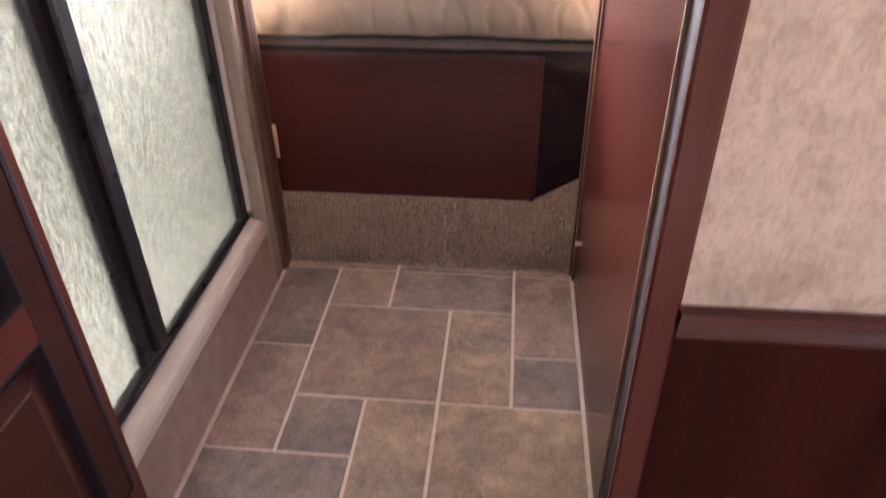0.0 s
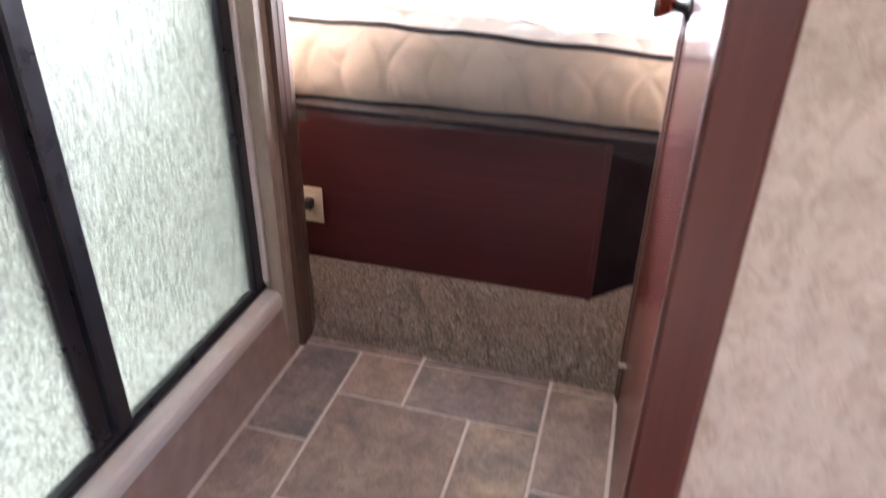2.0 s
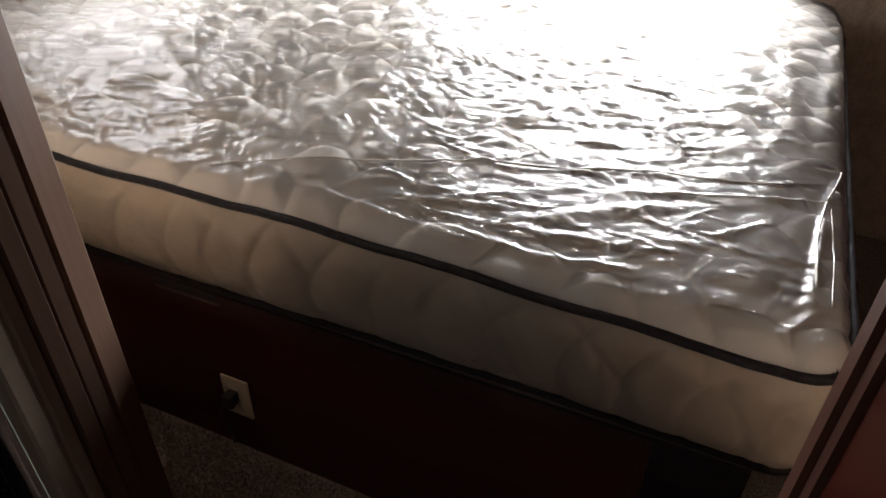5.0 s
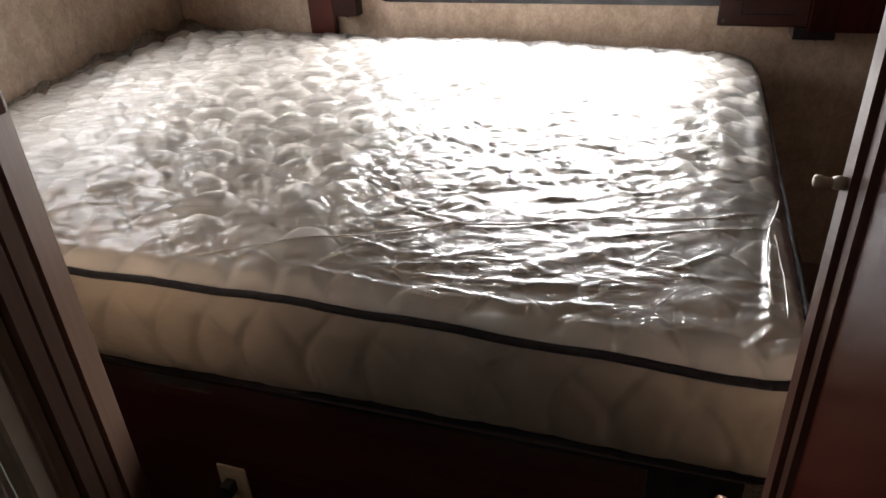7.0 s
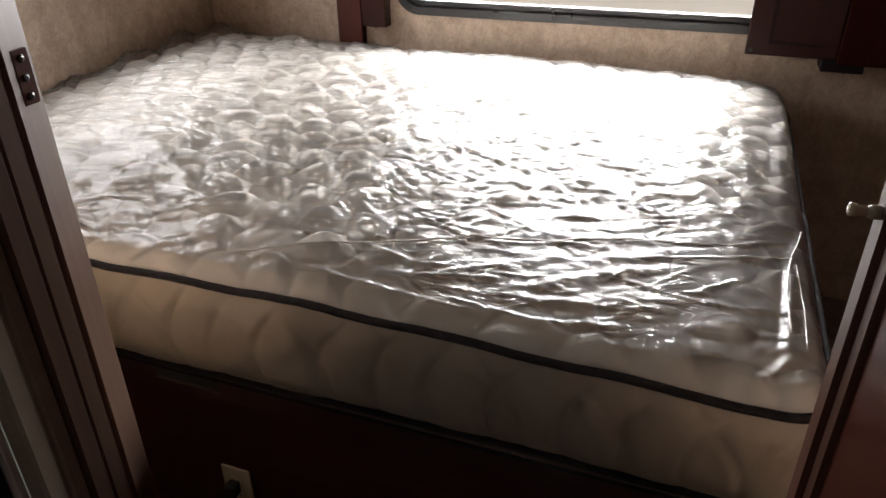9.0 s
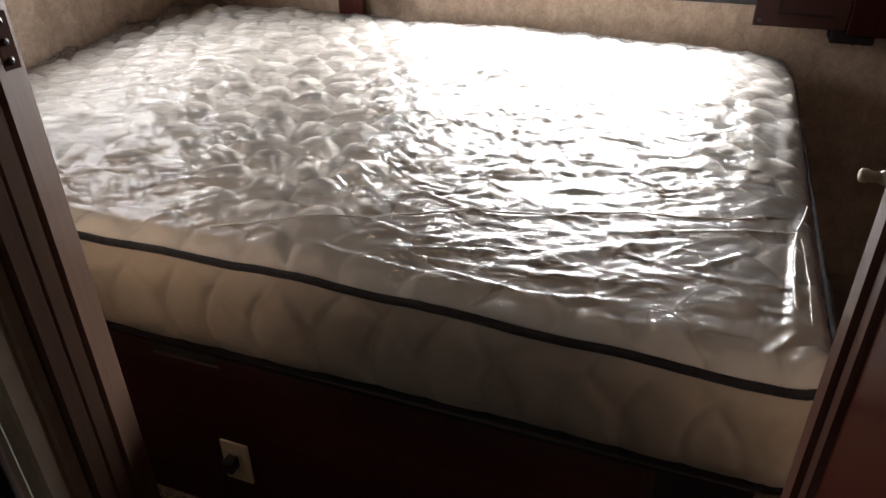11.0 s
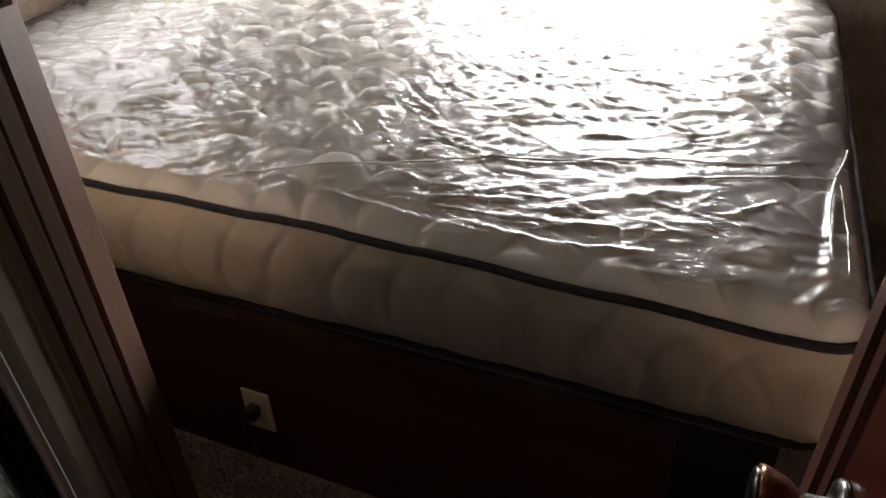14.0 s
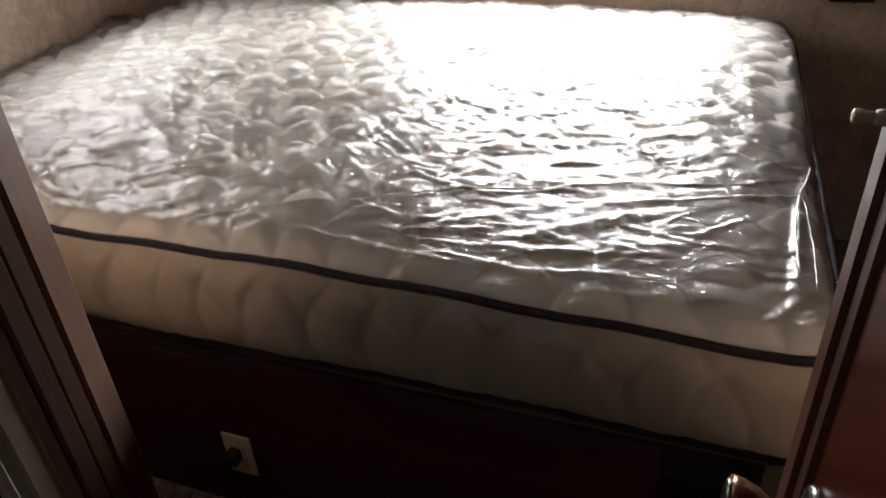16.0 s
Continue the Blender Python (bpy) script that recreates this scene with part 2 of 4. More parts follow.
def clear_film(name, ior, rough, crinkle=0.0, haze=0.0):
    m = bpy.data.materials.new(name)
    m.use_nodes = True
    nt = m.node_tree
    nt.nodes.remove(nt.nodes["Principled BSDF"])
    tr, gl, mx, fr = [nt.nodes.new(k) for k in ("ShaderNodeBsdfTransparent", "ShaderNodeBsdfGlossy", "ShaderNodeMixShader", "ShaderNodeFresnel")]
    tr.inputs[0].default_value, gl.inputs["Roughness"].default_value, fr.inputs[0].default_value = (0.97, 0.97, 0.97, 1), rough, ior
    if crinkle:
        total = None
        for angle, along, scale, weight in ((-27, 0.35, 42, 1.0), (20, 0.4, 60, 0.8), (-62, 0.4, 90, 0.5)):
            n = noisy(nt, coords(nt, (along, 1, 1), (0, 0, radians(angle))), scale, 2, 0.5, 0.5)
            fold = nt.nodes.new("ShaderNodeMath")
            fold.operation = "SUBTRACT"
            fold.inputs[1].default_value = 0.5
            sharp = nt.nodes.new("ShaderNodeMath")
            sharp.operation = "ABSOLUTE"
            add = nt.nodes.new("ShaderNodeMath")
            add.operation = "MULTIPLY_ADD"
            add.inputs[1].default_value = weight
            nt.links.new(n, fold.inputs[0]), nt.links.new(fold.outputs[0], sharp.inputs[0]), nt.links.new(sharp.outputs[0], add.inputs[0])
            if total:
                nt.links.new(total, add.inputs[2])
            else:
                add.inputs[2].default_value = 0.0
            total = add.outputs[0]
        bp = nt.nodes.new("ShaderNodeBump")
        bp.inputs["Strength"].default_value, bp.inputs["Distance"].default_value = 1.0, crinkle
        nt.links.new(total, bp.inputs["Height"])
        nt.links.new(bp.outputs[0], gl.inputs["Normal"]), nt.links.new(bp.outputs[0], fr.inputs["Normal"])
    nt.links.new(fr.outputs[0], mx.inputs[0])
    nt.links.new(tr.outputs[0], mx.inputs[1]), nt.links.new(gl.outputs[0], mx.inputs[2])
    surface = mx.outputs[0]
    if haze:
        soft, veil = nt.nodes.new("ShaderNodeBsdfGlossy"), nt.nodes.new("ShaderNodeMixShader")
        soft.inputs["Roughness"].default_value, veil.inputs[0].default_value = 0.5, haze
        nt.links.new(surface, veil.inputs[1]), nt.links.new(soft.outputs[0], veil.inputs[2])
        surface = veil.outputs[0]
    nt.links.new(surface, nt.nodes["Material Output"].inputs[0])
    return m


FILM = clear_film("crinkled_clear_plastic", 1.29, 0.03, 0.004, 0.055)
PANE = clear_film("window_glass", 1.45, 0.0)


# ---------------------------------------------------------------- mesh helpers
def mesh_ob(name, bm, material, smooth=False):
    me = bpy.data.meshes.new(name)
    bm.to_mesh(me)
    bm.free()
    me.materials.append(material)
    if smooth:
        me.polygons.foreach_set("use_smooth", [True] * len(me.polygons))
    return new(name, me)


def part(name, bm, material, parent, label="", smooth=False):
    ob = mesh_ob(name, bm, material, smooth)
    ob.parent = parent
    return tagged(ob, label)


def structure(name, bm, material, label, category, smooth=False):
    return tagged(mesh_ob(name, bm, material, smooth), label, category, kind="structure")


def thing(name, place, label, category, group=""):
    ob = new(name)
    ob.empty_display_size = 0.05
    ob.location = place
    bpy.context.view_layer.update()
    return tagged(ob, label, category, group)


def attach(root):
    """Keep world-space meshes where they are under a root that stands elsewhere."""
    inv = Matrix.Translation(root.location).inverted()
    for o in root.children:
        o.matrix_parent_inverse = inv
    return root


def box(bm, x0, x1, y0, y1, z0, z1, bevel=0.0, seg=1):
    g = bmesh.ops.create_cube(bm, size=1, matrix=Matrix.Translation(((x0 + x1) / 2, (y0 + y1) / 2, (z0 + z1) / 2)) @ Matrix.Diagonal((x1 - x0, y1 - y0, z1 - z0, 1)))
    if bevel:
        vs = set(g["verts"])
        es = [e for e in bm.edges if e.verts[0] in vs and e.verts[1] in vs]
        bmesh.ops.bevel(bm, geom=es, offset=bevel, segments=seg, affect="EDGES", profile=0.6)
    return bm


def slab(*a, bevel=0.0, seg=1):
    return box(bmesh.new(), *a, bevel=bevel, seg=seg)


def lathe(profile, m, seg=28):
    """A turned body round the local z axis, from pairs of radius and height."""
    bm = bmesh.new()
    rings = [[bm.verts.new((r * math.cos(2 * math.pi * k / seg), r * math.sin(2 * math.pi * k / seg), h)) for k in range(seg)] for r, h in profile]
    for a, b in zip(rings, rings[1:]):
        for k in range(seg):
            bm.faces.new((a[k], a[(k + 1) % seg], b[(k + 1) % seg], b[k]))
    bm.faces.new(rings[0][::-1]), bm.faces.new(rings[-1])
    bm.transform(m)
    return bm


def extrude(profile, axis, a, b):
    """A closed outline of pairs, drawn out along an axis from a to b (z: pairs are x, y; x: y, z; y: x, z)."""
    bm = bmesh.new()
    put = {"z": lambda p, t: (p[0], p[1], t), "x": lambda p, t: (t, p[0], p[1]), "y": lambda p, t: (p[0], t, p[1])}[axis]
    lo, hi = [[bm.verts.new(put(p, t)) for p in profile] for t in (a, b)]
    n = len(profile)
    for k in range(n):
        bm.faces.new((lo[k], lo[(k + 1) % n], hi[(k + 1) % n], hi[k]))
    bm.faces.new(lo[::-1]), bm.faces.new(hi)
    bmesh.ops.recalc_face_normals(bm, faces=bm.faces)
    return bm


def tube(points, radius, seg=10):
    bm = bmesh.new()
    pts = [Vector(p) for p in points]
    rings = []
    for k, p in enumerate(pts):
        d = (pts[min(k + 1, len(pts) - 1)] - pts[max(k - 1, 0)]).normalized()
        u = d.cross(Vector((0, 0, 1)))
        u = (u if u.length > 0.01 else Vector((1, 0, 0))).normalized()
        w = d.cross(u)
        rings.append([bm.verts.new(p + radius * (math.cos(2 * math.pi * j / seg) * u + math.sin(2 * math.pi * j / seg) * w)) for j in range(seg)])
    for a, b in zip(rings, rings[1:]):
        for j in range(seg):
            bm.faces.new((a[j], a[(j + 1) % seg], b[(j + 1) % seg], b[j]))
    bm.faces.new(rings[0][::-1]), bm.faces.new(rings[-1])
    bmesh.ops.recalc_face_normals(bm, faces=bm.faces)
    return bm


# ---------------------------------------------------------------- plan
S = 0.16                                    # side of the small floor tile
HALL_L, HALL_R = 0.003, 0.796               # shower curb and washroom door
STEP, CARPET_Y = -0.022, 0.83               # edge of the step, edge of the carpet
LOW = -0.18                                 # living-room floor
BED_L, BED_R, BED_FAR = -1.245, 1.45, 2.79  # bedroom walls
TOP = 1.98                                  # ceiling

# ---------------------------------------------------------------- structure
structure("floor_hall", slab(-0.06, 0.86, STEP, CARPET_Y, -0.10, -0.004), GROUT, "raised hall floor of slate-look vinyl tile with pale grout", "floor")
structure("floor_living", slab(-0.6, 2.2, -3.4, -0.0345, LOW - 0.1, LOW - 0.004), GROUT, "lower living-room floor of slate-look vinyl tile", "floor")
structure("floor_bedroom", slab(BED_L, BED_R, CARPET_Y, BED_FAR, -0.10, 0.0), CARPET, "taupe cut-pile carpet floor of the bedroom", "carpet")
structure("floor_shower", slab(-0.85, -0.06, -0.10, 0.745, -0.1, 0.02), FIBREGLASS, "white fibreglass shower pan behind the curb", "shower pan")
structure("floor_washroom", slab(0.86, 1.6, -0.10, 0.80, -0.1, -0.004), GROUT, "washroom floor behind the closed door", "floor")

structure("wall_riser", slab(-0.60, 0.86, -0.034, -0.0225, LOW - 0.1, -0.004), GROUT, "step riser faced with slate-look vinyl", "step riser")

structure("ceiling_hall", slab(-0.06, 2.2, -3.4, 0.80, TOP, TOP + 0.06), CEILING, "plain white ceiling panel", "ceiling")
structure("ceiling_bedroom", slab(BED_L, BED_R, 0.80, BED_FAR, TOP, TOP + 0.06), LOW_BOUNCE_CEILING, "unseen bedroom ceiling panel, darkened to cut bounced light", "ceiling")
# shower ceiling with its skylight opening
bm = bmesh.new()
box(bm, -0.85, -0.06, -0.10, 0.08, TOP, TOP + 0.06), box(bm, -0.85, -0.06, 0.56, 0.745, TOP, TOP + 0.06)
box(bm, -0.85, -0.74, 0.08, 0.56, TOP, TOP + 0.06), box(bm, -0.16, -0.06, 0.08, 0.56, TOP, TOP + 0.06)
structure("ceiling_shower", bm, CEILING, "shower ceiling with a skylight opening", "ceiling")

# bedroom walls
bm = bmesh.new()
WX0, WX1, WZ0, WZ1 = -0.40, 0.86, 0.935, 1.54
box(bm, BED_L - 0.06, WX0, BED_FAR, BED_FAR + 0.06, -0.1, TOP), box(bm, WX1, BED_R + 0.06, BED_FAR, BED_FAR + 0.06, -0.1, TOP)
box(bm, WX0, WX1, BED_FAR, BED_FAR + 0.06, -0.1, WZ0), box(bm, WX0, WX1, BED_FAR, BED_FAR + 0.06, WZ1, TOP)
structure("wall_bedroom_far", bm, PAPER, "beige mottled wallpaper wall with a window", "wall")
bm = bmesh.new()
SY0, SY1, SZ0, SZ1 = 1.62, 2.42, 1.12, 1.74
box(bm, BED_L - 0.06, BED_L, 0.80, SY0, -0.1, TOP), box(bm, BED_L - 0.06, BED_L, SY1, BED_FAR, -0.1, TOP)
box(bm, BED_L - 0.06, BED_L, SY0, SY1, -0.1, SZ0), box(bm, BED_L - 0.06, BED_L, SY0, SY1, SZ1, TOP)
structure("wall_bedroom_side", bm, PAPER, "beige mottled wallpaper wall beside the bed", "wall")
# wainscot colour here stands in for a wallpaper wall in shade
structure("wall_bedroom_end", slab(BED_R, BED_R + 0.06, 0.80, BED_FAR, -0.1, TOP), WAINSCOT, "wall at the bed's foot, dark wood colour for its shade", "wall")
structure("wall_bedroom_near", slab(BED_L, -0.03, 0.80, 0.87, -0.1, TOP), PAPER, "partition wall between shower and bedroom", "wall")
structure("wall_bedroom_door_side", slab(0.86, BED_R, 0.80, 0.87, -0.1, TOP), PAPER, "partition wall between washroom and bedroom", "wall")
structure("wall_header", slab(-0.03, 0.86, 0.80, 0.87, 1.93, TOP), PAPER, "wall strip above the bedroom doorway", "wall")

# shower walls
structure("wall_shower_back", slab(-0.91, -0.85, -0.16, 0.80, -0.1, TOP), FIBREGLASS, "white fibreglass shower wall", "wall")
structure("wall_shower_end", slab(-0.85, -0.062, 0.745, 0.798, -0.1, TOP), FIBREGLASS, "white fibreglass shower end wall", "wall")
structure("wall_shower_near", slab(-0.85, -0.062, -0.16, -0.10, -0.1, TOP), FIBREGLASS, "white fibreglass shower end wall", "wall")

# washroom and living room
structure("wall_washroom", slab(1.6, 1.66, -0.15, 0.80, -0.1, TOP), PAPER, "washroom wall behind the closed door", "wall")
structure("wall_over_door", slab(0.803, 0.86, -0.0975, 0.7985, 1.931, TOP), PAPER, "wall strip above the washroom door", "wall")
structure("wall_partition_upper", slab(0.800, 2.2, -0.148, -0.10, 0.655, TOP), PAPER, "beige mottled wallpaper above the wainscot", "wall")
structure("wall_partition_lower", slab(0.80, 2.2, -0.150, -0.10, LOW, 0.655), WAINSCOT, "dark cherry wainscot panel with figured grain", "wainscot")
bm = bmesh.new()
box(bm, 2.2, 2.26, -3.4, -2.1, LOW, TOP), box(bm, 2.2, 2.26, -0.9, -0.1, LOW, TOP), box(bm, 2.2, 2.26, -2.1, -0.9, LOW, 0.85), box(bm, 2.2, 2.26, -2.1, -0.9, 1.65, TOP)
structure("wall_living_side", bm, PAPER, "living-room wall with a window opening", "wall")
bm = bmesh.new()
box(bm, -0.6, 0.2, -3.46, -3.4, LOW, TOP), box(bm, 1.6, 2.26, -3.46, -3.4, LOW, TOP), box(bm, 0.2, 1.6, -3.46, -3.4, LOW, 1.2), box(bm, 0.2, 1.6, -3.46, -3.4, 1.68, TOP)
structure("wall_living_rear", bm, PAPER, "living-room rear wall with a window opening", "wall")
structure("wall_living_left", slab(-0.66, -0.6, -3.4, -0.10, LOW, TOP), PAPER, "living-room side wall behind the cabinets", "wall")
structure("ceiling_living_edge", slab(-0.6, -0.062, -3.4, -0.16, TOP, TOP + 0.06), CEILING, "plain white ceiling panel", "ceiling")

# chair rail: a fluted moulding
prof = [(-0.15, 0.632), (-0.160, 0.632), (-0.163, 0.637), (-0.159, 0.641), (-0.164, 0.645), (-0.160, 0.650), (-0.166, 0.655), (-0.161, 0.660), (-0.168, 0.664), (-0.166, 0.670), (-0.15, 0.671)]
structure("trim_chair_rail", extrude(prof, "x", 0.8005, 2.2), CHERRY_H, "fluted cherry chair rail between wallpaper and wainscot", "trim")
# corner post where the partition meets the hall
prof = [(0.764, -0.157), (0.767, -0.161), (0.796, -0.161), (0.800, -0.157), (0.800, -0.1505), (0.764, -0.1505)]
structure("trim_corner_post", extrude(prof, "z", LOW, TOP), CHERRY_TRIM, "cherry corner trim post of the partition", "trim")
# dark strip put in where a shaded gap runs beside the door
structure("trim_hinge_recess", slab(0.782, 0.7985, -0.150, -0.056, LOW, TOP), SHADE_DARK, "near-black strip for the shaded recess beside the door", "trim")
structure("trim_hinge_jamb", slab(0.803, 0.84, -0.098, 0.055, -0.004, 1.93, bevel=0.002), CHERRY, "cherry hinge jamb of the washroom door", "door jamb")

# profiled moulding at the far side of the washroom door
prof = [(0.806, 0.789), (0.796, 0.792), (0.795, 0.806), (0.798, 0.808), (0.797, 0.811), (0.791, 0.813), (0.790, 0.833), (0.794, 0.838), (0.797, 0.847), (0.86, 0.847), (0.86, 0.799), (0.835, 0.799), (0.835, 0.789)]
structure("trim_door_moulding", extrude(prof, "z", 0.0, 1.93), MOULD, "stained wooden door moulding with grooves", "trim")

# jamb between shower and bedroom
prof = [(-0.03, 0.726), (-0.004, 0.726), (0.002, 0.729), (0.003, 0.748), (-0.001, 0.756), (0.002, 0.760), (0.002, 0.776), (-0.004, 0.779), (-0.03, 0.779)]
structure("trim_shower_casing", extrude(prof, "z", -0.003, 1.93), PALE_TRIM, "pale beige casing strip beside the shower", "trim")
prof = [(-0.03, 0.7795), (0.013, 0.7795), (0.014, 0.800), (0.010, 0.803), (0.013, 0.806), (0.013, 0.826), (0.006, 0.829), (0.006, 0.834), (0.009, 0.838), (-0.003, 0.879), (-0.009, 0.884), (-0.03, 0.884)]
structure("trim_bedroom_jamb", extrude(prof, "z", 0.0, 1.93), JAMB, "light brown wooden jamb of the bedroom doorway", "door jamb")

# black nosing of the step
prof = [(-0.006, 0.001), (-0.010, 0.003), (-0.036, 0.003), (-0.042, 0.000), (-0.0435, -0.017), (-0.0388, -0.019), (-0.0388, -0.0036), (-0.006, -0.0036)]
nosing = structure("trim_step_nosing", extrude(prof, "x", 0.052, 0.80), BLACK_RUBBER, "black ribbed nosing strip on the step edge", "step nosing")
structure("trim_step_side", slab(0.055, 0.072, -0.052, -0.0385, LOW, -0.020, bevel=0.004, seg=2), PALE_TRIM, "pale corner bead beside the step riser", "trim")

# ---------------------------------------------------------------- outside
bm = bmesh.new()
bmesh.ops.create_grid(bm, x_segments=8, y_segments=8, size=400, matrix=Matrix.Translation((0, 0, -1.45)))
m, nt, b = mat("pale_gravel_ground", 0.9)
n1, n2 = noisy(nt, coords(nt, (0.3, 1.2, 1)), 1.3, 8, 0.6), noisy(nt, coords(nt), 14, 6, 0.7)
c = mixed(nt, 0.4, ramp(nt, n1, (0.3, (0.47, 0.41, 0.32)), (0.7, (0.62, 0.56, 0.46))), ramp(nt, n2, (0.3, (0.42, 0.37, 0.29)), (0.7, (0.62, 0.56, 0.47))))
nt.links.new(c, b.inputs["Base Color"])
structure("ground", bm, m, "sunlit pale gravel lot outside the window", "ground")

# ---------------------------------------------------------------- bedroom window
def rounded(x0, x1, z0, z1, r, n=8):
    pts = []
    for cx, cz, a0 in ((x1 - r, z1 - r, 0), (x0 + r, z1 - r, 90), (x0 + r, z0 + r, 180), (x1 - r, z0 + r, 270)):
        for k in range(n + 1):
            a = radians(a0 + 90 * k / n)
            pts.append((cx + r * math.cos(a), cz + r * math.sin(a)))
    return pts


def ring_frame(outer, inner, y0, y1):
    bm = bmesh.new()
    loops = [[bm.verts.new((x, y, z)) for x, z in o] for o, y in ((outer, y1), (outer, y0 + 0.004), (inner, y0), (inner, y1))]
    n = len(outer)
    for a, b in zip(loops, loops[1:] + loops[:1]):
        for k in range(n):
            bm.faces.new((a[k], a[(k + 1) % n], b[(k + 1) % n], b[k]))
    bmesh.ops.recalc_face_normals(bm, faces=bm.faces)
    return bm


win = thing("window_1", (0.23, 2.79, WZ0), "black-framed window with rounded corners, daylight outside", "window")
tagged(win, kind="structure")
part("window_frame", ring_frame(rounded(WX0 - 0.03, WX1 + 0.03, WZ0 - 0.045, WZ1 + 0.03, 0.09), rounded(WX0 + 0.002, WX1 - 0.002, WZ0 - 0.016, WZ1 - 0.002, 0.065), 2.772, 2.789), BLACK, win)
part("window_sash", ring_frame(rounded(WX0 - 0.002, WX1 + 0.002, WZ0 - 0.018, WZ1, 0.066), rounded(WX0 + 0.022, WX1 - 0.022, WZ0 + 0.006, WZ1 - 0.022, 0.05), 2.780, 2.815), BLACK, win)
bm = bmesh.new()
bm.faces.new([bm.verts.new((x, 2.80, z)) for x, z in rounded(WX0 + 0.01, WX1 - 0.01, WZ0 - 0.004, WZ1 - 0.01, 0.055)])
pane = part("pane", bm, PANE, win)
pane.visible_shadow = False
attach(win)

win = thing("window_2", (BED_L, 2.02, SZ0), "black-framed window with rounded corners beside the bed", "window")
tagged(win, kind="structure")
turn = Matrix.Translation((BED_L, 0, 0)) @ Matrix.Rotation(radians(90), 4, "Z")
for name, outer, inner, y0, y1 in (("window_frame", (SY0 - 0.03, SY1 + 0.03, SZ0 - 0.03, SZ1 + 0.03, 0.09), (SY0 + 0.002, SY1 - 0.002, SZ0 + 0.002, SZ1 - 0.002, 0.065), -0.017, -0.001),
                                   ("window_sash", (SY0 - 0.002, SY1 + 0.002, SZ0 - 0.002, SZ1 + 0.002, 0.066), (SY0 + 0.022, SY1 - 0.022, SZ0 + 0.022, SZ1 - 0.022, 0.05), -0.010, 0.025)):
    bm = ring_frame(rounded(*outer), rounded(*inner), y0, y1)
    bm.transform(turn)
    part(name, bm, BLACK, win)
bm = bmesh.new()
bm.faces.new([bm.verts.new((BED_L - 0.012, y, z)) for y, z in rounded(SY0 + 0.01, SY1 - 0.01, SZ0 + 0.01, SZ1 - 0.01, 0.055)])
pane = part("pane", bm, PANE, win)
pane.visible_shadow = False
attach(win)

# wooden post and curtain-box side on the far wall
structure("trim_wall_post", extrude([(-0.665, 2.789), (-0.665, 2.765), (-0.660, 2.760), (-0.566, 2.760), (-0.561, 2.765), (-0.561, 2.789)], "z", 0.0, TOP), CHERRY_TRIM, "cherry trim post on the wallpaper wall", "trim")
v = thing("window_valance_side", (-0.5, 2.77, 0.845), "dark brown wooden side board of the window valance", "valance")
part("board", slab(-0.548, -0.455, 2.735, 2.788, 0.845, 1.75, bevel=0.004, seg=2), CHERRY, v)
part("screw", lathe([(0.005, 0), (0.005, 0.002), (0.003, 0.003)], pose(-0.50, 2.75, 0.842, 180), 10), CHROME, v)
attach(v)

# wall cabinet beside the window
c = thing("wall_cabinet", (1.1, 2.77, 0.85), "dark cherry wall cabinet hung beside the window", "cabinet")
part("body", slab(0.775, BED_R - 0.004, 2.70, 2.786, 0.853, 1.9, bevel=0.003), WAINSCOT, c)
part("front_board", slab(0.768, 1.02, 2.684, 2.699, 0.850, 1.9, bevel=0.003), CHERRY, c)
bm = bmesh.new()
box(bm, 0.83, 0.834, 2.681, 2.684, 0.89, 1.8), box(bm, 0.83, 0.98, 2.681, 2.684, 0.886, 0.890)
part("panel_line", bm, GLAZE, c)
part("bracket", slab(0.985, 1.10, 2.69, 2.786, 0.812, 0.852, bevel=0.003), GLAZE, c)
part("lower_rail", slab(1.022, BED_R - 0.006, 2.684, 2.699, 0.836, 1.9, bevel=0.003), WAINSCOT, c)
part("screw", lathe([(0.006, 0), (0.006, 0.003), (0.003, 0.004)], pose(0.785, 2.684, 0.866, 90), 10), SLOT, c)
part("screw", lathe([(0.005, 0), (0.005, 0.003), (0.003, 0.004)], pose(1.05, 2.70, 0.812, 180), 10), CHROME, c)
attach(c)

# ---------------------------------------------------------------- bed base
bed = thing("bed_platform", (-0.2, 1.9, 0.0), "dark cherry bed platform with a chamfered corner", "bed base")
part("front_panel", slab(BED_L + 0.004, 0.690, 1.206, 1.224, 0.002, 0.474, bevel=0.0015), PLATFORM, bed)
# corner and end panels carry their shade as near-black colour
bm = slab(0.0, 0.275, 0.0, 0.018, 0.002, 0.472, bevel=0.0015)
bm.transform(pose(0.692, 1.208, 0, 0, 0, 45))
part("corner_panel", bm, SHADE_DARK, bed)
part("end_panel", slab(0.868, 0.886, 1.402, 2.70, 0.002, 0.472), SHADE_DARK, bed)
part("deck", extrude([(BED_L + 0.006, 1.200), (0.70, 1.200), (0.88, 1.38), (0.88, 2.70), (BED_L + 0.006, 2.74)], "z", 0.475, 0.490), SHADE_DARK, bed)
part("corner_bead", slab(0.684, 0.700, 1.202, 1.212, 0.002, 0.474, bevel=0.003, seg=2), PLATFORM, bed)
# black plate stands in for the slot's shade, pale lip for its lit edge
bm = slab(-0.30, -0.146, 1.2035, 1.2055, 0.449, 0.474)
part("hand_slot", bm, SLOT, bed)
part("slot_lip", slab(-0.30, -0.142, 1.1995, 1.2055, 0.443, 0.448, bevel=0.001), JAMB, bed)
attach(bed)


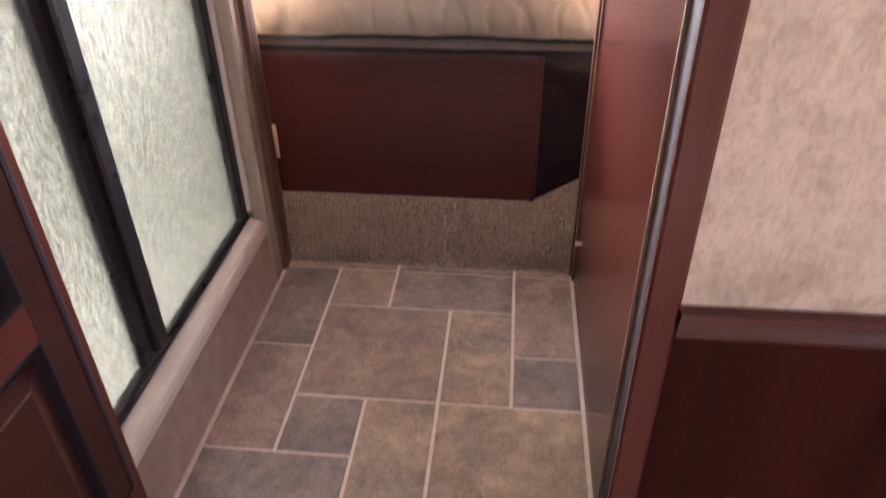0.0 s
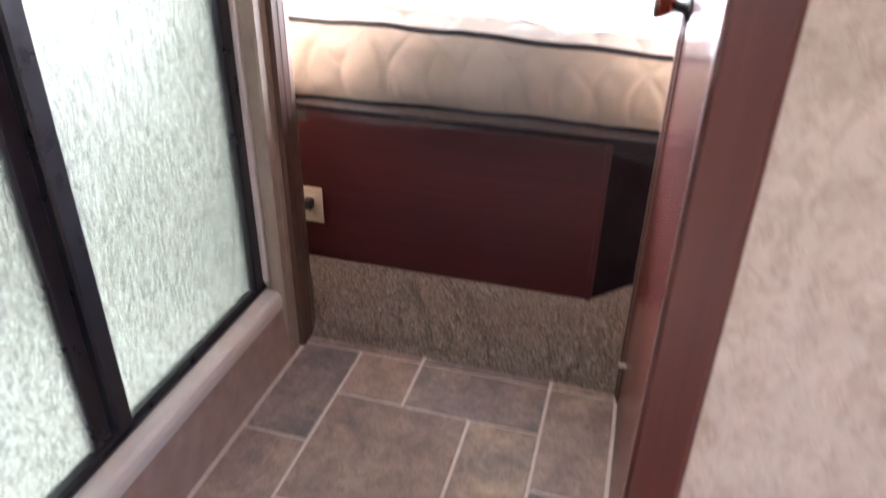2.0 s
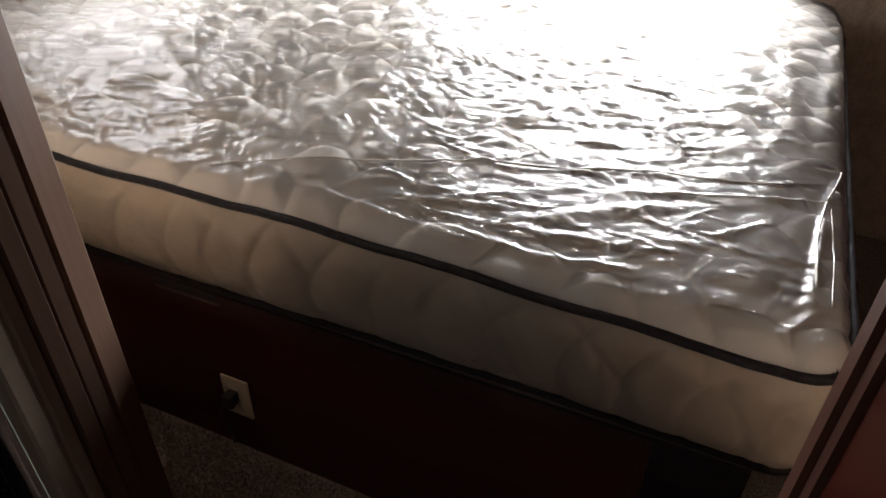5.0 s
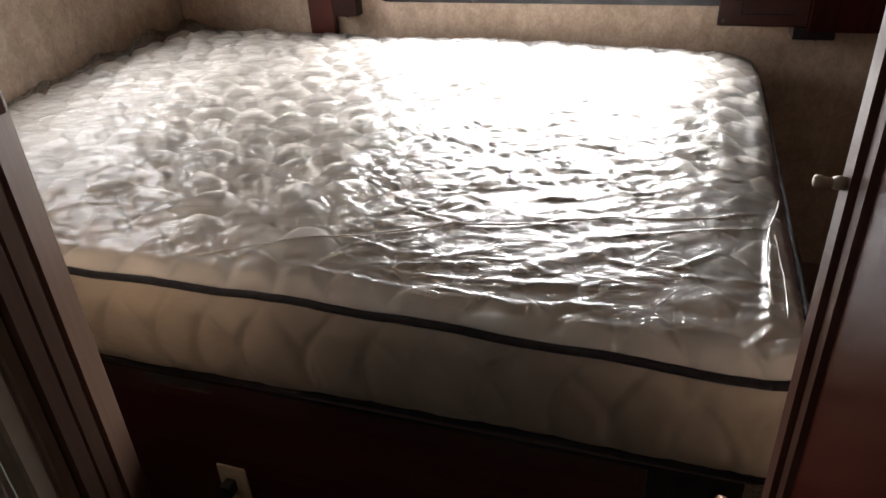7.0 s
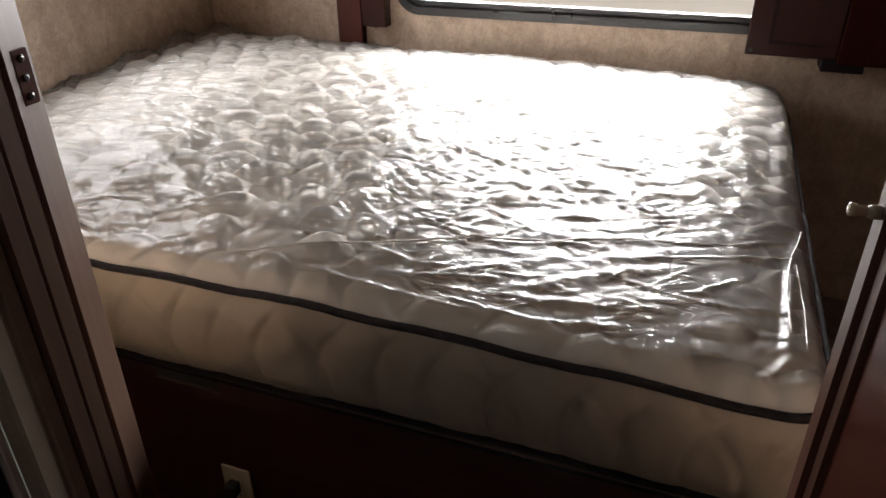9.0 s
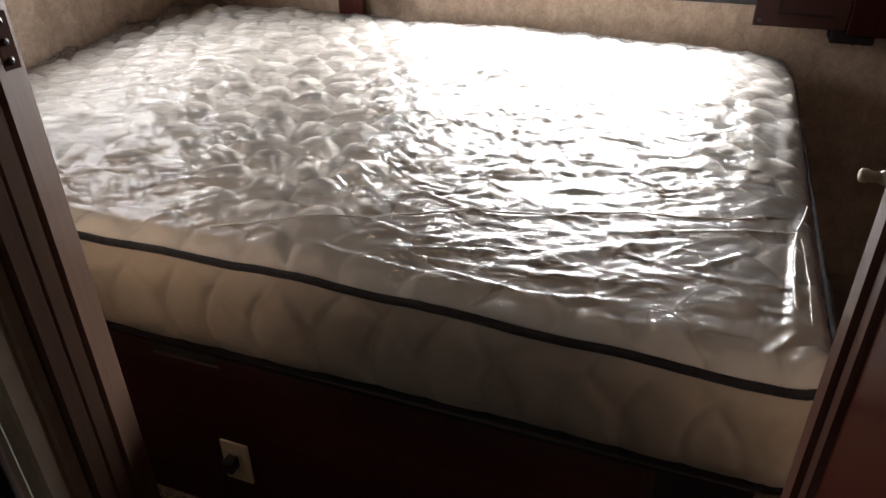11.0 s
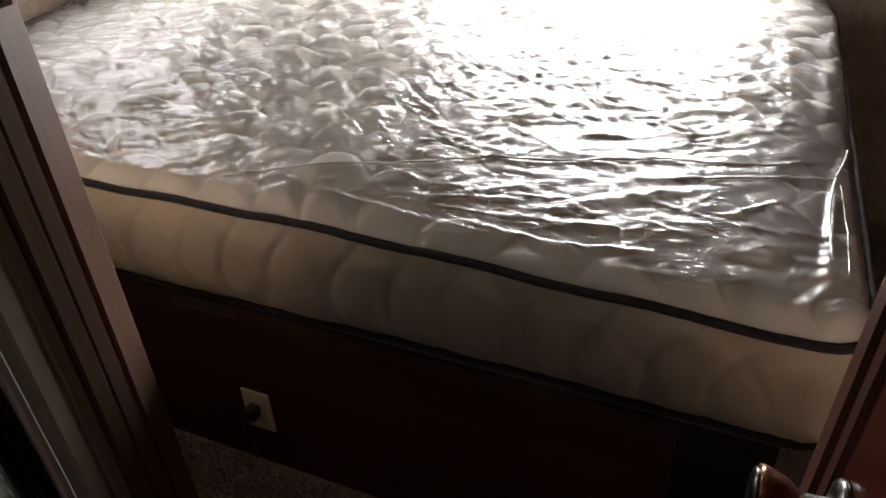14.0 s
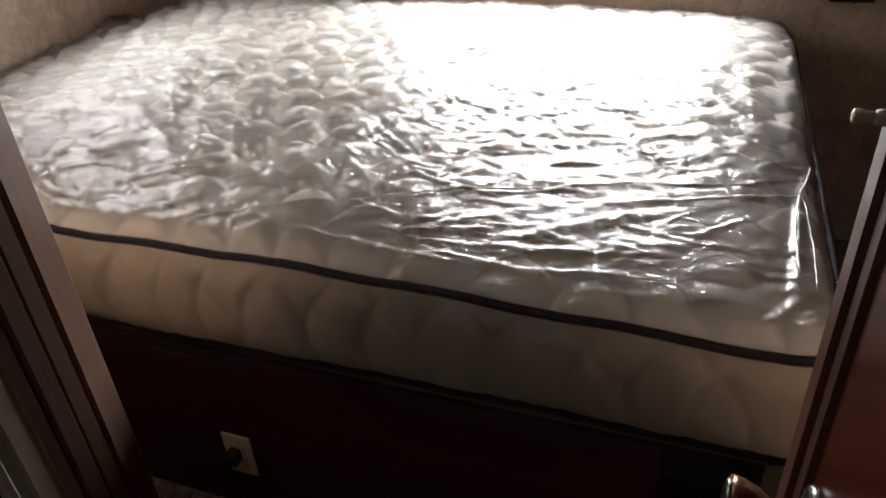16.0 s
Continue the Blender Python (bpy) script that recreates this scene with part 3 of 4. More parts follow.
def wall_plate(name, centre, w, h, normal, label):
    """A cover plate with bevelled edges; local x across, y up, z out of the wall."""
    root = thing(name, centre, label, "outlet")
    base = {"-y": pose(*centre, 90, 0, 0)}[normal]
    bm = bmesh.new()
    box(bm, -w / 2, w / 2, -h / 2, h / 2, 0, 0.006, bevel=0.003, seg=2)
    bm.transform(base)
    part("plate", bm, PLATE, root)
    return root, base


def at_plate(name, base, bm, material, parent, label="", smooth=False):
    bm.transform(base)
    return part(name, bm, material, parent, label, smooth)


o, base = wall_plate("bed_outlet", (-0.146, 1.2045, 0.183), 0.070, 0.114, "-y", "ivory outlet plate on the bed platform, black plug inserted")
for cy in (0.02, -0.02):
    rec = at_plate("receptacle", base, slab(-0.017, 0.017, cy - 0.014, cy + 0.014, 0.006, 0.0085, bevel=0.002), PLATE, o)
    for cx in (-0.0065, 0.0065):
        at_plate("slot", base, slab(cx - 0.0012, cx + 0.0012, cy - 0.003, cy + 0.006, 0.0085, 0.0092), SLOT, o)
at_plate("plug", base, slab(-0.014, 0.012, -0.004, 0.028, 0.0094, 0.038, bevel=0.005, seg=2), SLOT, o, "black plug")
at_plate("cord", base, tube([(-0.004, 0.006, 0.03), (-0.012, -0.008, 0.036), (-0.024, -0.022, 0.034), (-0.034, -0.05, 0.024), (-0.036, -0.10, 0.012), (-0.036, -0.168, 0.008)], 0.0035, 8), SLOT, o, "black cord", True)
attach(o)

# ---------------------------------------------------------------- mattress
MX0, MX1, MY0, MY1 = -1.225, 0.905, 1.176, 2.735
PIPE_LO, PIPE_HI = 0.526, 0.7265
R_NEAR, R_FAR = 0.06, 0.15                  # corner radii in plan


def outline(n=10):
    """The mattress's plan, going round from the near corner; the far corner at the foot is rounder."""
    pts = []
    for cx, cy, a0, rr in ((MX1, MY0, 270, R_NEAR), (MX1, MY1, 0, R_FAR), (MX0, MY1, 90, R_NEAR), (MX0, MY0, 180, R_NEAR)):
        sx, sy = (-1 if cx > 0 else 1), (-1 if cy > 2 else 1)
        for k in range(n + 1):
            a = radians(a0 + 90 * k / n)
            pts.append((cx + sx * rr + rr * math.cos(a), cy + sy * rr + rr * math.sin(a)))
    return pts


def resample(pts, step):
    out = []
    for (ax, ay), (bx, by) in zip(pts, pts[1:] + pts[:1]):
        k = max(1, int(math.hypot(bx - ax, by - ay) / step))
        out += [(ax + (bx - ax) * j / k, ay + (by - ay) * j / k) for j in range(k)]
    return out


RIM = resample(outline(), 0.007)
rng = np.random.default_rng(4)


def edge_height(x, y):
    """How far the upper edge rises or sinks along the mattress; it drops towards the foot."""
    s = np.clip((x - 0.25) / 0.6, 0, 1)
    return -0.020 * s * s * (3 - 2 * s) + 0.0025 * np.sin(9.0 * x + 1.2) + 0.002 * np.sin(23.0 * x + 5 * y)


def foot_height(x, y):
    return 0.005 * np.sin(4.2 * x - 0.3) + 0.0015 * np.sin(21.0 * x + 3 * y)


def rim_normal(k):
    (ax, ay), (bx, by) = RIM[k - 1], RIM[(k + 1) % len(RIM)]
    d = math.hypot(bx - ax, by - ay) or 1
    return (by - ay) / d, -(bx - ax) / d


NORMALS = [rim_normal(k) for k in range(len(RIM))]
RUN = np.cumsum([0.0] + [math.hypot(RIM[k][0] - RIM[k - 1][0], RIM[k][1] - RIM[k - 1][1]) for k in range(1, len(RIM))])
mattress = thing("mattress", (-0.17, 1.95, 0.49), "cream quilted mattress still wrapped in crinkled clear plastic", "mattress")


def band(name, rows, material, label=""):
    """A closed strip round the mattress: rows of rings of points."""
    n, flat = len(RIM), [p for ring in rows for p in ring]
    faces = [(r * n + k, r * n + (k + 1) % n, (r + 1) * n + (k + 1) % n, (r + 1) * n + k) for r in range(len(rows) - 1) for k in range(n)]
    me = bpy.data.meshes.new(name)
    me.from_pydata(flat, [], faces)
    me.materials.append(material)
    me.polygons.foreach_set("use_smooth", [True] * len(me.polygons))
    ob = new(name, me)
    ob.parent = mattress
    return tagged(ob, label)


def quilt_waves(run, v):
    """Slanting curved stitch lines of the border: 0 in a stitch, 1 on a puff."""
    bend = 0.35 * math.sin(math.pi * v) + 0.12 * math.sin(run * 17)
    a = abs(math.sin(math.pi * (run / 0.105 - 0.55 * v + bend)))
    b = abs(math.sin(math.pi * (run / 0.165 + 0.7 * v - 0.5 * bend + 0.3)))
    return min(min(1, a / 0.32) ** 0.7, 0.4 + 0.6 * min(1, b / 0.3) ** 0.7) * (0.75 + 0.25 * a)


def border_out(k, v):
    x, y = RIM[k]
    puff = min(1, 6 * v * (1 - v)) * (0.018 * quilt_waves(RUN[k], v) + 0.004 * noise.noise((x * 24, y * 24, v * 5)))
    return 0.001 + 0.006 * math.sin(math.pi * v) + puff


rows = []
for r in range(31):
    v, ring = r / 30, []
    for k, (x, y) in enumerate(RIM):
        out = border_out(k, v)
        lo, hi = PIPE_LO + foot_height(x, y), PIPE_HI + edge_height(x, y)
        ring.append((x + NORMALS[k][0] * out, y + NORMALS[k][1] * out, lo + (hi - lo) * v))
    rows.append(ring)
band("side_border", rows, BORDER, "beige border quilted in slanting waves")
band("bottom_border", [[(x + nx * f, y + ny * f, max(0.491, z + foot_height(x, y) * w)) for (x, y), (nx, ny) in zip(RIM, NORMALS)] for f, z, w in ((-0.030, 0.491, 0), (-0.012, 0.497, 0), (-0.002, 0.508, 0.5), (0.002, 0.526, 1))], UNDERSIDE, "dark brown underside fabric")
for name, z, rise in (("lower_piping", PIPE_LO, foot_height), ("upper_piping", PIPE_HI, edge_height)):
    pts = [(x + nx * (0.003 + 0.002 * noise.noise((x * 14, y * 14, z))), y + ny * 0.004, z + float(rise(x, y)) + 0.0012 * noise.noise((x * 30, y * 30, z))) for (x, y), (nx, ny) in zip(RIM[::2], NORMALS[::2])]
    part(name, tube(pts + pts[:1], 0.0072, 8), PIPING, mattress, "charcoal piping", True)

# quilted top: staggered puffs with stitched valleys between them
PX, PY = 0.112, 0.094
centres = [(MX0 + PX * (i + 0.5 * (j % 2)) + rng.normal(0, 0.007), MY0 + PY * (j + 0.35) + rng.normal(0, 0.004), rng.uniform(0.85, 1.15)) for i in range(-1, 21) for j in range(-1, 18)]


def grid(nx, ny):
    gx, gy = np.meshgrid(np.linspace(0, 1, nx), np.linspace(0, 1, ny))
    return MX0 - 0.004 + (MX1 - MX0 + 0.008) * gx, MY0 - 0.004 + (MY1 - MY0 + 0.008) * gy


def inside(x, y):
    """Distance inwards from the mattress's edge."""
    d = np.minimum(np.minimum(x - MX0, MX1 - x), np.minimum(y - MY0, MY1 - y))
    for ex, ey, r, sx, sy in ((MX1, MY0, R_NEAR, 1, -1), (MX1, MY1, R_FAR, 1, 1), (MX0, MY1, R_NEAR, -1, 1), (MX0, MY0, R_NEAR, -1, -1)):
        cx, cy = ex - sx * r, ey - sy * r
        corner = ((x - cx) * sx > 0) & ((y - cy) * sy > 0)
        d = np.where(corner, r - np.hypot(x - cx, y - cy), d)
    return d


def puffs(x, y):
    f1, f2 = np.full(x.shape, 9.0), np.full(x.shape, 9.0)
    wx, wy = x + 0.014 * np.sin(y * 31 + x * 9), y + 0.012 * np.sin(x * 27 - y * 11)
    for cx, cy, k in centres:
        cols = np.where(np.abs(x[0] - cx) < 0.30)[0]
        lines = np.where(np.abs(y[:, 0] - cy) < 0.26)[0]
        if not len(cols) or not len(lines):
            continue
        w = np.s_[lines[0]:lines[-1] + 1, cols[0]:cols[-1] + 1]
        d = np.hypot((wx[w] - cx) / PX, (wy[w] - cy) / PY) / k ** 0.5
        f2[w] = np.minimum(f2[w], np.maximum(f1[w], d))
        f1[w] = np.minimum(f1[w], d)
    return np.clip((f2 - f1) * 2.0, 0, 1) ** 0.6 * (1.12 - 1.25 * np.minimum(f1, 0.8) ** 2)


def crown(x, y, d):
    """Height of the top over its stitched edge, without the puffs."""
    return edge_height(x, y) + 0.030 * (1 - np.exp(-d / 0.10)) + 0.018 * np.clip((y - MY0) / (MY1 - MY0), 0, 1) + 0.012 * np.clip(-x, 0, 1.2) * np.clip((y - 1.8) / 0.9, 0, 1)


def sheet(name, xs, ys, zs, keep, material, label=""):
    ids = -np.ones(xs.shape, int)
    ids[keep] = np.arange(keep.sum())
    verts = np.stack([xs[keep], ys[keep], zs[keep]], 1)
    a, b, c, d = ids[:-1, :-1], ids[:-1, 1:], ids[1:, 1:], ids[1:, :-1]
    ok = (a >= 0) & (b >= 0) & (c >= 0) & (d >= 0)
    faces = np.stack([a[ok], b[ok], c[ok], d[ok]], 1)
    me = bpy.data.meshes.new(name)
    me.from_pydata(verts.tolist(), [], faces.tolist())
    me.materials.append(material)
    me.polygons.foreach_set("use_smooth", [True] * len(me.polygons))
    ob = new(name, me)
    ob.parent = mattress
    return tagged(ob, label)


PUFF = 0.025
X, Y = grid(430, 320)
D = np.clip(inside(X, Y), 0, 1)
TOPZ = PIPE_HI - 0.001 + crown(X, Y, D) + PUFF * puffs(X, Y) * np.clip(D / 0.022, 0, 1) ** 0.6
sheet("quilted_top", X, Y, TOPZ, inside(X, Y) > -0.002, TICKING, "cream ticking quilted in rounded puffs")

# clear plastic over the top, pulled tight across the puffs and creased into small flat facets
X, Y = grid(860, 640)
D = np.clip(inside(X, Y), 0, 1)
P = puffs(X, Y)
UNDER = PIPE_HI - 0.001 + crown(X, Y, D) + PUFF * P * np.clip(D / 0.022, 0, 1) ** 0.6
BASE = PIPE_HI + 0.003 + crown(X, Y, D) + PUFF * (1.02 + 0.08 * P) * np.clip(D / 0.022, 0, 1) ** 0.6
BASE += 0.045 * np.exp(-((X - MX0) / 0.16) ** 2) * np.clip((Y - 1.7) / 0.7, 0, 1) * (0.6 + 0.4 * np.sin(Y * 23 + X * 31))
HEIGHT = np.zeros(X.shape)


def crease(x0, y0, x1, y1, high, wide, lean=0.0):
    """A fold with a sharp back and flat flanks; lean makes one flank steeper."""
    w = 1.8 * wide
    cols = np.where((X[0] > min(x0, x1) - w) & (X[0] < max(x0, x1) + w))[0]
    lines = np.where((Y[:, 0] > min(y0, y1) - w) & (Y[:, 0] < max(y0, y1) + w))[0]
    if not len(cols) or not len(lines):
        return
    part_of = np.s_[lines[0]:lines[-1] + 1, cols[0]:cols[-1] + 1]
    x, y = X[part_of], Y[part_of]
    dx, dy = x1 - x0, y1 - y0
    L = math.hypot(dx, dy)
    s = np.clip(((x - x0) * dx + (y - y0) * dy) / L ** 2, 0, 1)
    side = ((x - x0) * dy - (y - y0) * dx) / L
    dist = np.hypot(x - x0 - s * dx, y - y0 - s * dy) / (wide * np.where(side > 0, 1 + lean, 1 - lean))
    HEIGHT[part_of] += high * np.clip(1 - dist, 0, 1) * np.sin(np.pi * np.clip(s * 0.84 + 0.08, 0, 1)) ** 0.6


def facets(angle, long, short, high):
    """Small flat triangles meeting in sharp creases, as in crumpled film, drawn out along an angle."""
    c, q = math.cos(radians(angle)), math.sin(radians(angle))
    wx, wy = X + 0.022 * np.sin(Y * 13 + X * 7) + 0.008 * np.sin(X * 41 - Y * 29), Y + 0.016 * np.sin(X * 17 - Y * 5) + 0.006 * np.sin(Y * 47 + X * 31)
    u, v = (wx * c + wy * q) / long, (wy * c - wx * q) / short
    u, v = u - u.min(), v - v.min()
    h = rng.normal(0, high, (int(u.max()) + 3, int(v.max()) + 3))
    i, j = u.astype(int), v.astype(int)
    fu, fv = u - i, v - j
    a, b, d, e = h[i, j], h[i + 1, j], h[i, j + 1], h[i + 1, j + 1]
    return np.where(fu + fv < 1, a + fu * (b - a) + fv * (d - a), e + (1 - fu) * (d - e) + (1 - fv) * (b - e))


TAUT = np.clip((Y - 1.235 - 0.385 * (X + 0.1)) / 0.10, 0, 1)   # smooth in front of the welded seam
TAUT = 0.30 + 0.70 * TAUT * np.clip((0.88 - X) / 0.12, 0.3, 1)
HEIGHT += TAUT * (facets(28, 0.065, 0.012, 0.0019) + facets(-20, 0.045, 0.011, 0.0014) + facets(40, 0.12, 0.034, 0.0020) + facets(75, 0.05, 0.018, 0.0009))
for k in range(500):
    x0, y0 = rng.uniform(MX0, MX1), rng.uniform(MY0 + 0.16, MY1)
    a = rng.normal(0.45, 0.30) if rng.random() < 0.62 else rng.normal(-0.25, 0.35) if rng.random() < 0.7 else rng.uniform(0, math.pi)
    L, wide = rng.exponential(0.06) + 0.03, rng.uniform(0.0045, 0.010)
    crease(x0, y0, x0 + L * math.cos(a), y0 + L * math.sin(a), wide * rng.uniform(0.12, 0.4), wide, rng.uniform(-0.6, 0.6))
for k in range(120):
    x0, y0, a = rng.uniform(MX0, MX1), rng.uniform(MY0, MY0 + 0.18), rng.normal(0.25, 0.3)
    L, wide = rng.exponential(0.06) + 0.03, rng.uniform(0.005, 0.012)
    crease(x0, y0, x0 + L * math.cos(a), y0 + L * math.sin(a), wide * rng.uniform(0.14, 0.4), wide, rng.uniform(-0.6, 0.6))
# puckers: short folds that run together at a point
for k in range(46):
    cx, cy = rng.uniform(MX0 + 0.05, 0.2), rng.uniform(MY0 + 0.06, MY1 - 0.2)
    for j in range(rng.integers(5, 9)):
        a, L, wide = rng.uniform(0, 2 * math.pi), rng.uniform(0.02, 0.065), rng.uniform(0.004, 0.009)
        crease(cx, cy, cx + L * math.cos(a), cy + 0.8 * L * math.sin(a), wide * rng.uniform(0.15, 0.35), wide, rng.uniform(-0.5, 0.5))
# long tight folds near the foot, the drawn-up knot at the edge, and broad waves along the foot
for x0, y0, x1, y1, high, wide in ((-0.10, 1.214, 0.79, 1.556, 0.0022, 0.012), (0.86, 1.54, 0.55, 1.40, 0.004, 0.016), (0.86, 1.54, 0.84, 1.25, 0.009, 0.014), (0.72, 1.45, 0.42, 1.27, 0.004, 0.02),
                                   (0.86, 1.54, 0.89, 1.68, 0.006, 0.012), (0.62, 1.28, 0.40, 1.25, 0.004, 0.014), (0.72, 1.64, 0.66, 1.98, 0.006, 0.026), (0.79, 1.80, 0.77, 2.30, 0.006, 0.026),
                                   (0.85, 1.75, 0.87, 2.35, 0.007, 0.026), (0.02, 1.225, 0.36, 1.20, 0.004, 0.014), (0.36, 1.20, 0.62, 1.235, 0.003, 0.012), (0.69, 1.98, 0.74, 2.32, 0.005, 0.022),
                                   (0.80, 1.18, 0.86, 1.26, 0.006, 0.012), (0.45, 1.36, 0.25, 1.24, 0.003, 0.014), (-0.55, 1.60, -0.12, 1.29, 0.005, 0.03), (-0.75, 1.75, -0.35, 1.72, 0.006, 0.04)):
    crease(x0, y0, x1, y1, high, wide, rng.uniform(-0.4, 0.4))
COVER = np.maximum(BASE + HEIGHT, UNDER + 0.0015)
sheet("plastic_cover", X, Y, COVER, inside(X, Y) > -0.003, FILM, "crinkled clear plastic wrapping")

# welded seam and tight pulled folds standing up from the plastic; pale colour paints their glints
RIDGE = plain("pale_glint_plastic", (0.66, 0.63, 0.58), 0.18, 0, 0.05, 60)


def lie(x, y, lift):
    i, j = int(np.abs(X[0] - x).argmin()), int(np.abs(Y[:, 0] - y).argmin())
    return (x, y, float(COVER[j, i]) + lift)


def ridge(x0, y0, x1, y1, radius, name="fold"):
    n = max(4, int(math.hypot(x1 - x0, y1 - y0) / 0.012))
    bend = rng.normal(0, 0.06) if name == "fold" else 0.01
    pts = []
    for k in range(n + 1):
        s = k / n
        w = bend * math.sin(math.pi * s) * math.hypot(x1 - x0, y1 - y0)
        pts.append(lie(x0 + (x1 - x0) * s - w * 0.5, y0 + (y1 - y0) * s + w, 0.0003))
    part(name, tube(pts, radius, 8), RIDGE, mattress, smooth=True)


ridge(-0.10, 1.214, 0.79, 1.556, 0.0016, "welded_seam")
for x0, y0, x1, y1, radius in ((0.855, 1.54, 0.60, 1.42, 0.0010), (0.858, 1.54, 0.846, 1.30, 0.0020), (0.866, 1.53, 0.868, 1.28, 0.0012), (0.858, 1.55, 0.885, 1.68, 0.0014)):
    ridge(x0, y0, x1, y1, radius)

# plastic hanging down the sides, gathered loosely below the lower piping
rows = []
for f, v in ((0.010, 1.0), (0.016, 0.94), (0.022, 0.85), (0.026, 0.7), (0.027, 0.55), (0.027, 0.4), (0.025, 0.25), (0.020, 0.08), (0.014, 0.0), (0.018, -0.06), (0.020, -0.12), (0.016, -0.19), (0.020, -0.25)):
    ring = []
    for k, (x, y) in enumerate(RIM):
        nx, ny = NORMALS[k]
        foot = float(np.clip((x - 0.62) / 0.2, 0, 1))
        lo, hi = PIPE_LO + foot_height(x, y), PIPE_HI + edge_height(x, y)
        q = 0.006 * noise.noise((x * 16, y * 16, v * 2)) + 0.004 * noise.noise((x * 45, y * 45, v * 5))
        out = f + q * (1.6 - v) + 0.022 * foot * max(0, 0.6 - v) * (0.7 + noise.noise((x * 9, y * 9, 3.0)))
        out = max(out, border_out(k, max(0, min(1, v))) + 0.004)
        z = lo + (hi - lo) * v
        if v < 0:
            z += 0.010 * noise.noise((x * 11, y * 11, 7.0)) * min(1, -v * 8) - 0.03 * foot * (-v / 0.25)
        if nx < -0.5 or ny > 0.5:
            out, z = min(out, 0.012), max(z, 0.494)
        ring.append((x + nx * out, y + ny * out, z))
    rows.append(ring)
band("plastic_skirt", rows[::-1], clear_film("hanging_clear_plastic", 1.3, 0.10, 0.006, 0.025), "clear plastic hanging down the sides")
attach(mattress)

# ---------------------------------------------------------------- shower front
curb = thing("shower_curb", (0.0, 0.3, 0.0), "tan shower curb with an off-white rounded ledge", "shower curb")
part("face", extrude([(0.003, -0.003), (-0.008, 0.148), (-0.055, 0.148), (-0.06, -0.003)], "y", -0.096, 0.7252), CURB, curb)
prof = [(-0.007, 0.149), (-0.004, 0.155), (-0.004, 0.174), (-0.008, 0.186), (-0.016, 0.193), (-0.034, 0.197), (-0.072, 0.199), (-0.072, 0.149)]
part("ledge", extrude(prof, "y", -0.096, 0.7252), WHITE_TRIM, curb, "off-white ledge")
part("grout_line", slab(0.0035, 0.0075, STEP, 0.7252, -0.0035, 0.0008), GROUT, curb)
attach(curb)

enc = thing("shower_enclosure", (-0.057, 0.3, 0.2), "black-framed shower enclosure with rain-textured glass", "shower door")
part("bottom_rail", extrude([(-0.042, 0.1995), (-0.040, 0.207), (-0.046, 0.209), (-0.046, 0.222), (-0.066, 0.222), (-0.070, 0.1995)], "y", -0.094, 0.725), BLACK, enc)
part("wall_post", extrude([(-0.040, 0.672), (-0.036, 0.676), (-0.036, 0.692), (-0.041, 0.696), (-0.041, 0.712), (-0.045, 0.7145), (-0.070, 0.7145), (-0.070, 0.672)], "z", 0.2225, 1.86), BLACK, enc)
part("centre_post", extrude([(-0.052, 0.150), (-0.048, 0.154), (-0.048, 0.184), (-0.052, 0.188), (-0.072, 0.188), (-0.072, 0.150)], "z", 0.2225, 1.86), BLACK, enc)
door = part("door_stile", extrude([(-0.042, 0.192), (-0.037, 0.196), (-0.037, 0.228), (-0.042, 0.234), (-0.066, 0.234), (-0.066, 0.192)], "z", 0.2235, 1.858), BLACK, enc)
part("top_rail", slab(-0.070, -0.038, -0.094, 0.7145, 1.861, 1.90, bevel=0.003), BLACK, enc)
part("fixed_pane", slab(-0.062, -0.057, -0.09, 0.151, 0.221, 1.862), RAIN, enc, "rain-textured frosted glass")
part("door_pane", slab(-0.055, -0.050, 0.232, 0.675, 0.221, 1.862), RAIN, enc, "rain-textured frosted glass")
for y in (0.145, 0.70):
    part("screw", lathe([(0.004, 0), (0.004, 0.001), (0.002, 0.002)], pose(-0.0425, y, 0.214, 0, 90, 0), 10), CHROME, enc)
attach(enc)
structure("trim_shower_strip", slab(-0.0605, -0.0305, 0.715, 0.7255, 0.2235, 1.90, bevel=0.002), WHITE_TRIM, "off-white strip between the shower frame and casing", "trim")
structure("trim_shower_head", slab(-0.062, 0.0, -0.10, 0.80, 1.902, TOP), WHITE_TRIM, "off-white strip above the shower door", "trim")

# strike plate holes in the bedroom jamb
sp = thing("strike_plate", (0.004, 0.858, 1.18), "brown strike plate with screws on the doorway jamb", "strike plate")
part("plate", slab(-0.002, 0.0065, 0.849, 0.869, 1.155, 1.212, bevel=0.0008), MOULD, sp)
for z, mm in ((1.203, CHROME), (1.183, SLOT), (1.164, CHROME)):
    part("screw", lathe([(0.0042, 0), (0.0042, 0.0012), (0.002, 0.002)], pose(0.0065, 0.858, z, 0, 90, 0), 10), mm, sp)
attach(sp)

# ---------------------------------------------------------------- washroom door
dr = thing("washroom_door", (0.815, 0.42, 0.008), "closed cherry slab door with a nickel and bronze knob", "door")
part("leaf", slab(0.800, 0.834, 0.062, 0.786, 0.006, 1.925, bevel=0.0015), DOOR, dr)
part("edge_bead", slab(0.7985, 0.806, 0.0565, 0.0605, 0.006, 1.925, bevel=0.001), PALE_TRIM, dr, "lighter bead line")
km = pose(0.800, 0.752, 0.896, 0, -90, 0) @ Matrix.Diagonal((0.85, 0.85, 0.85, 1))
part("rosette", lathe([(0.032, 0), (0.033, 0.003), (0.031, 0.007), (0.022, 0.010), (0.014, 0.013), (0.0125, 0.030)], km), CHROME, dr, "round nickel rosette", True)
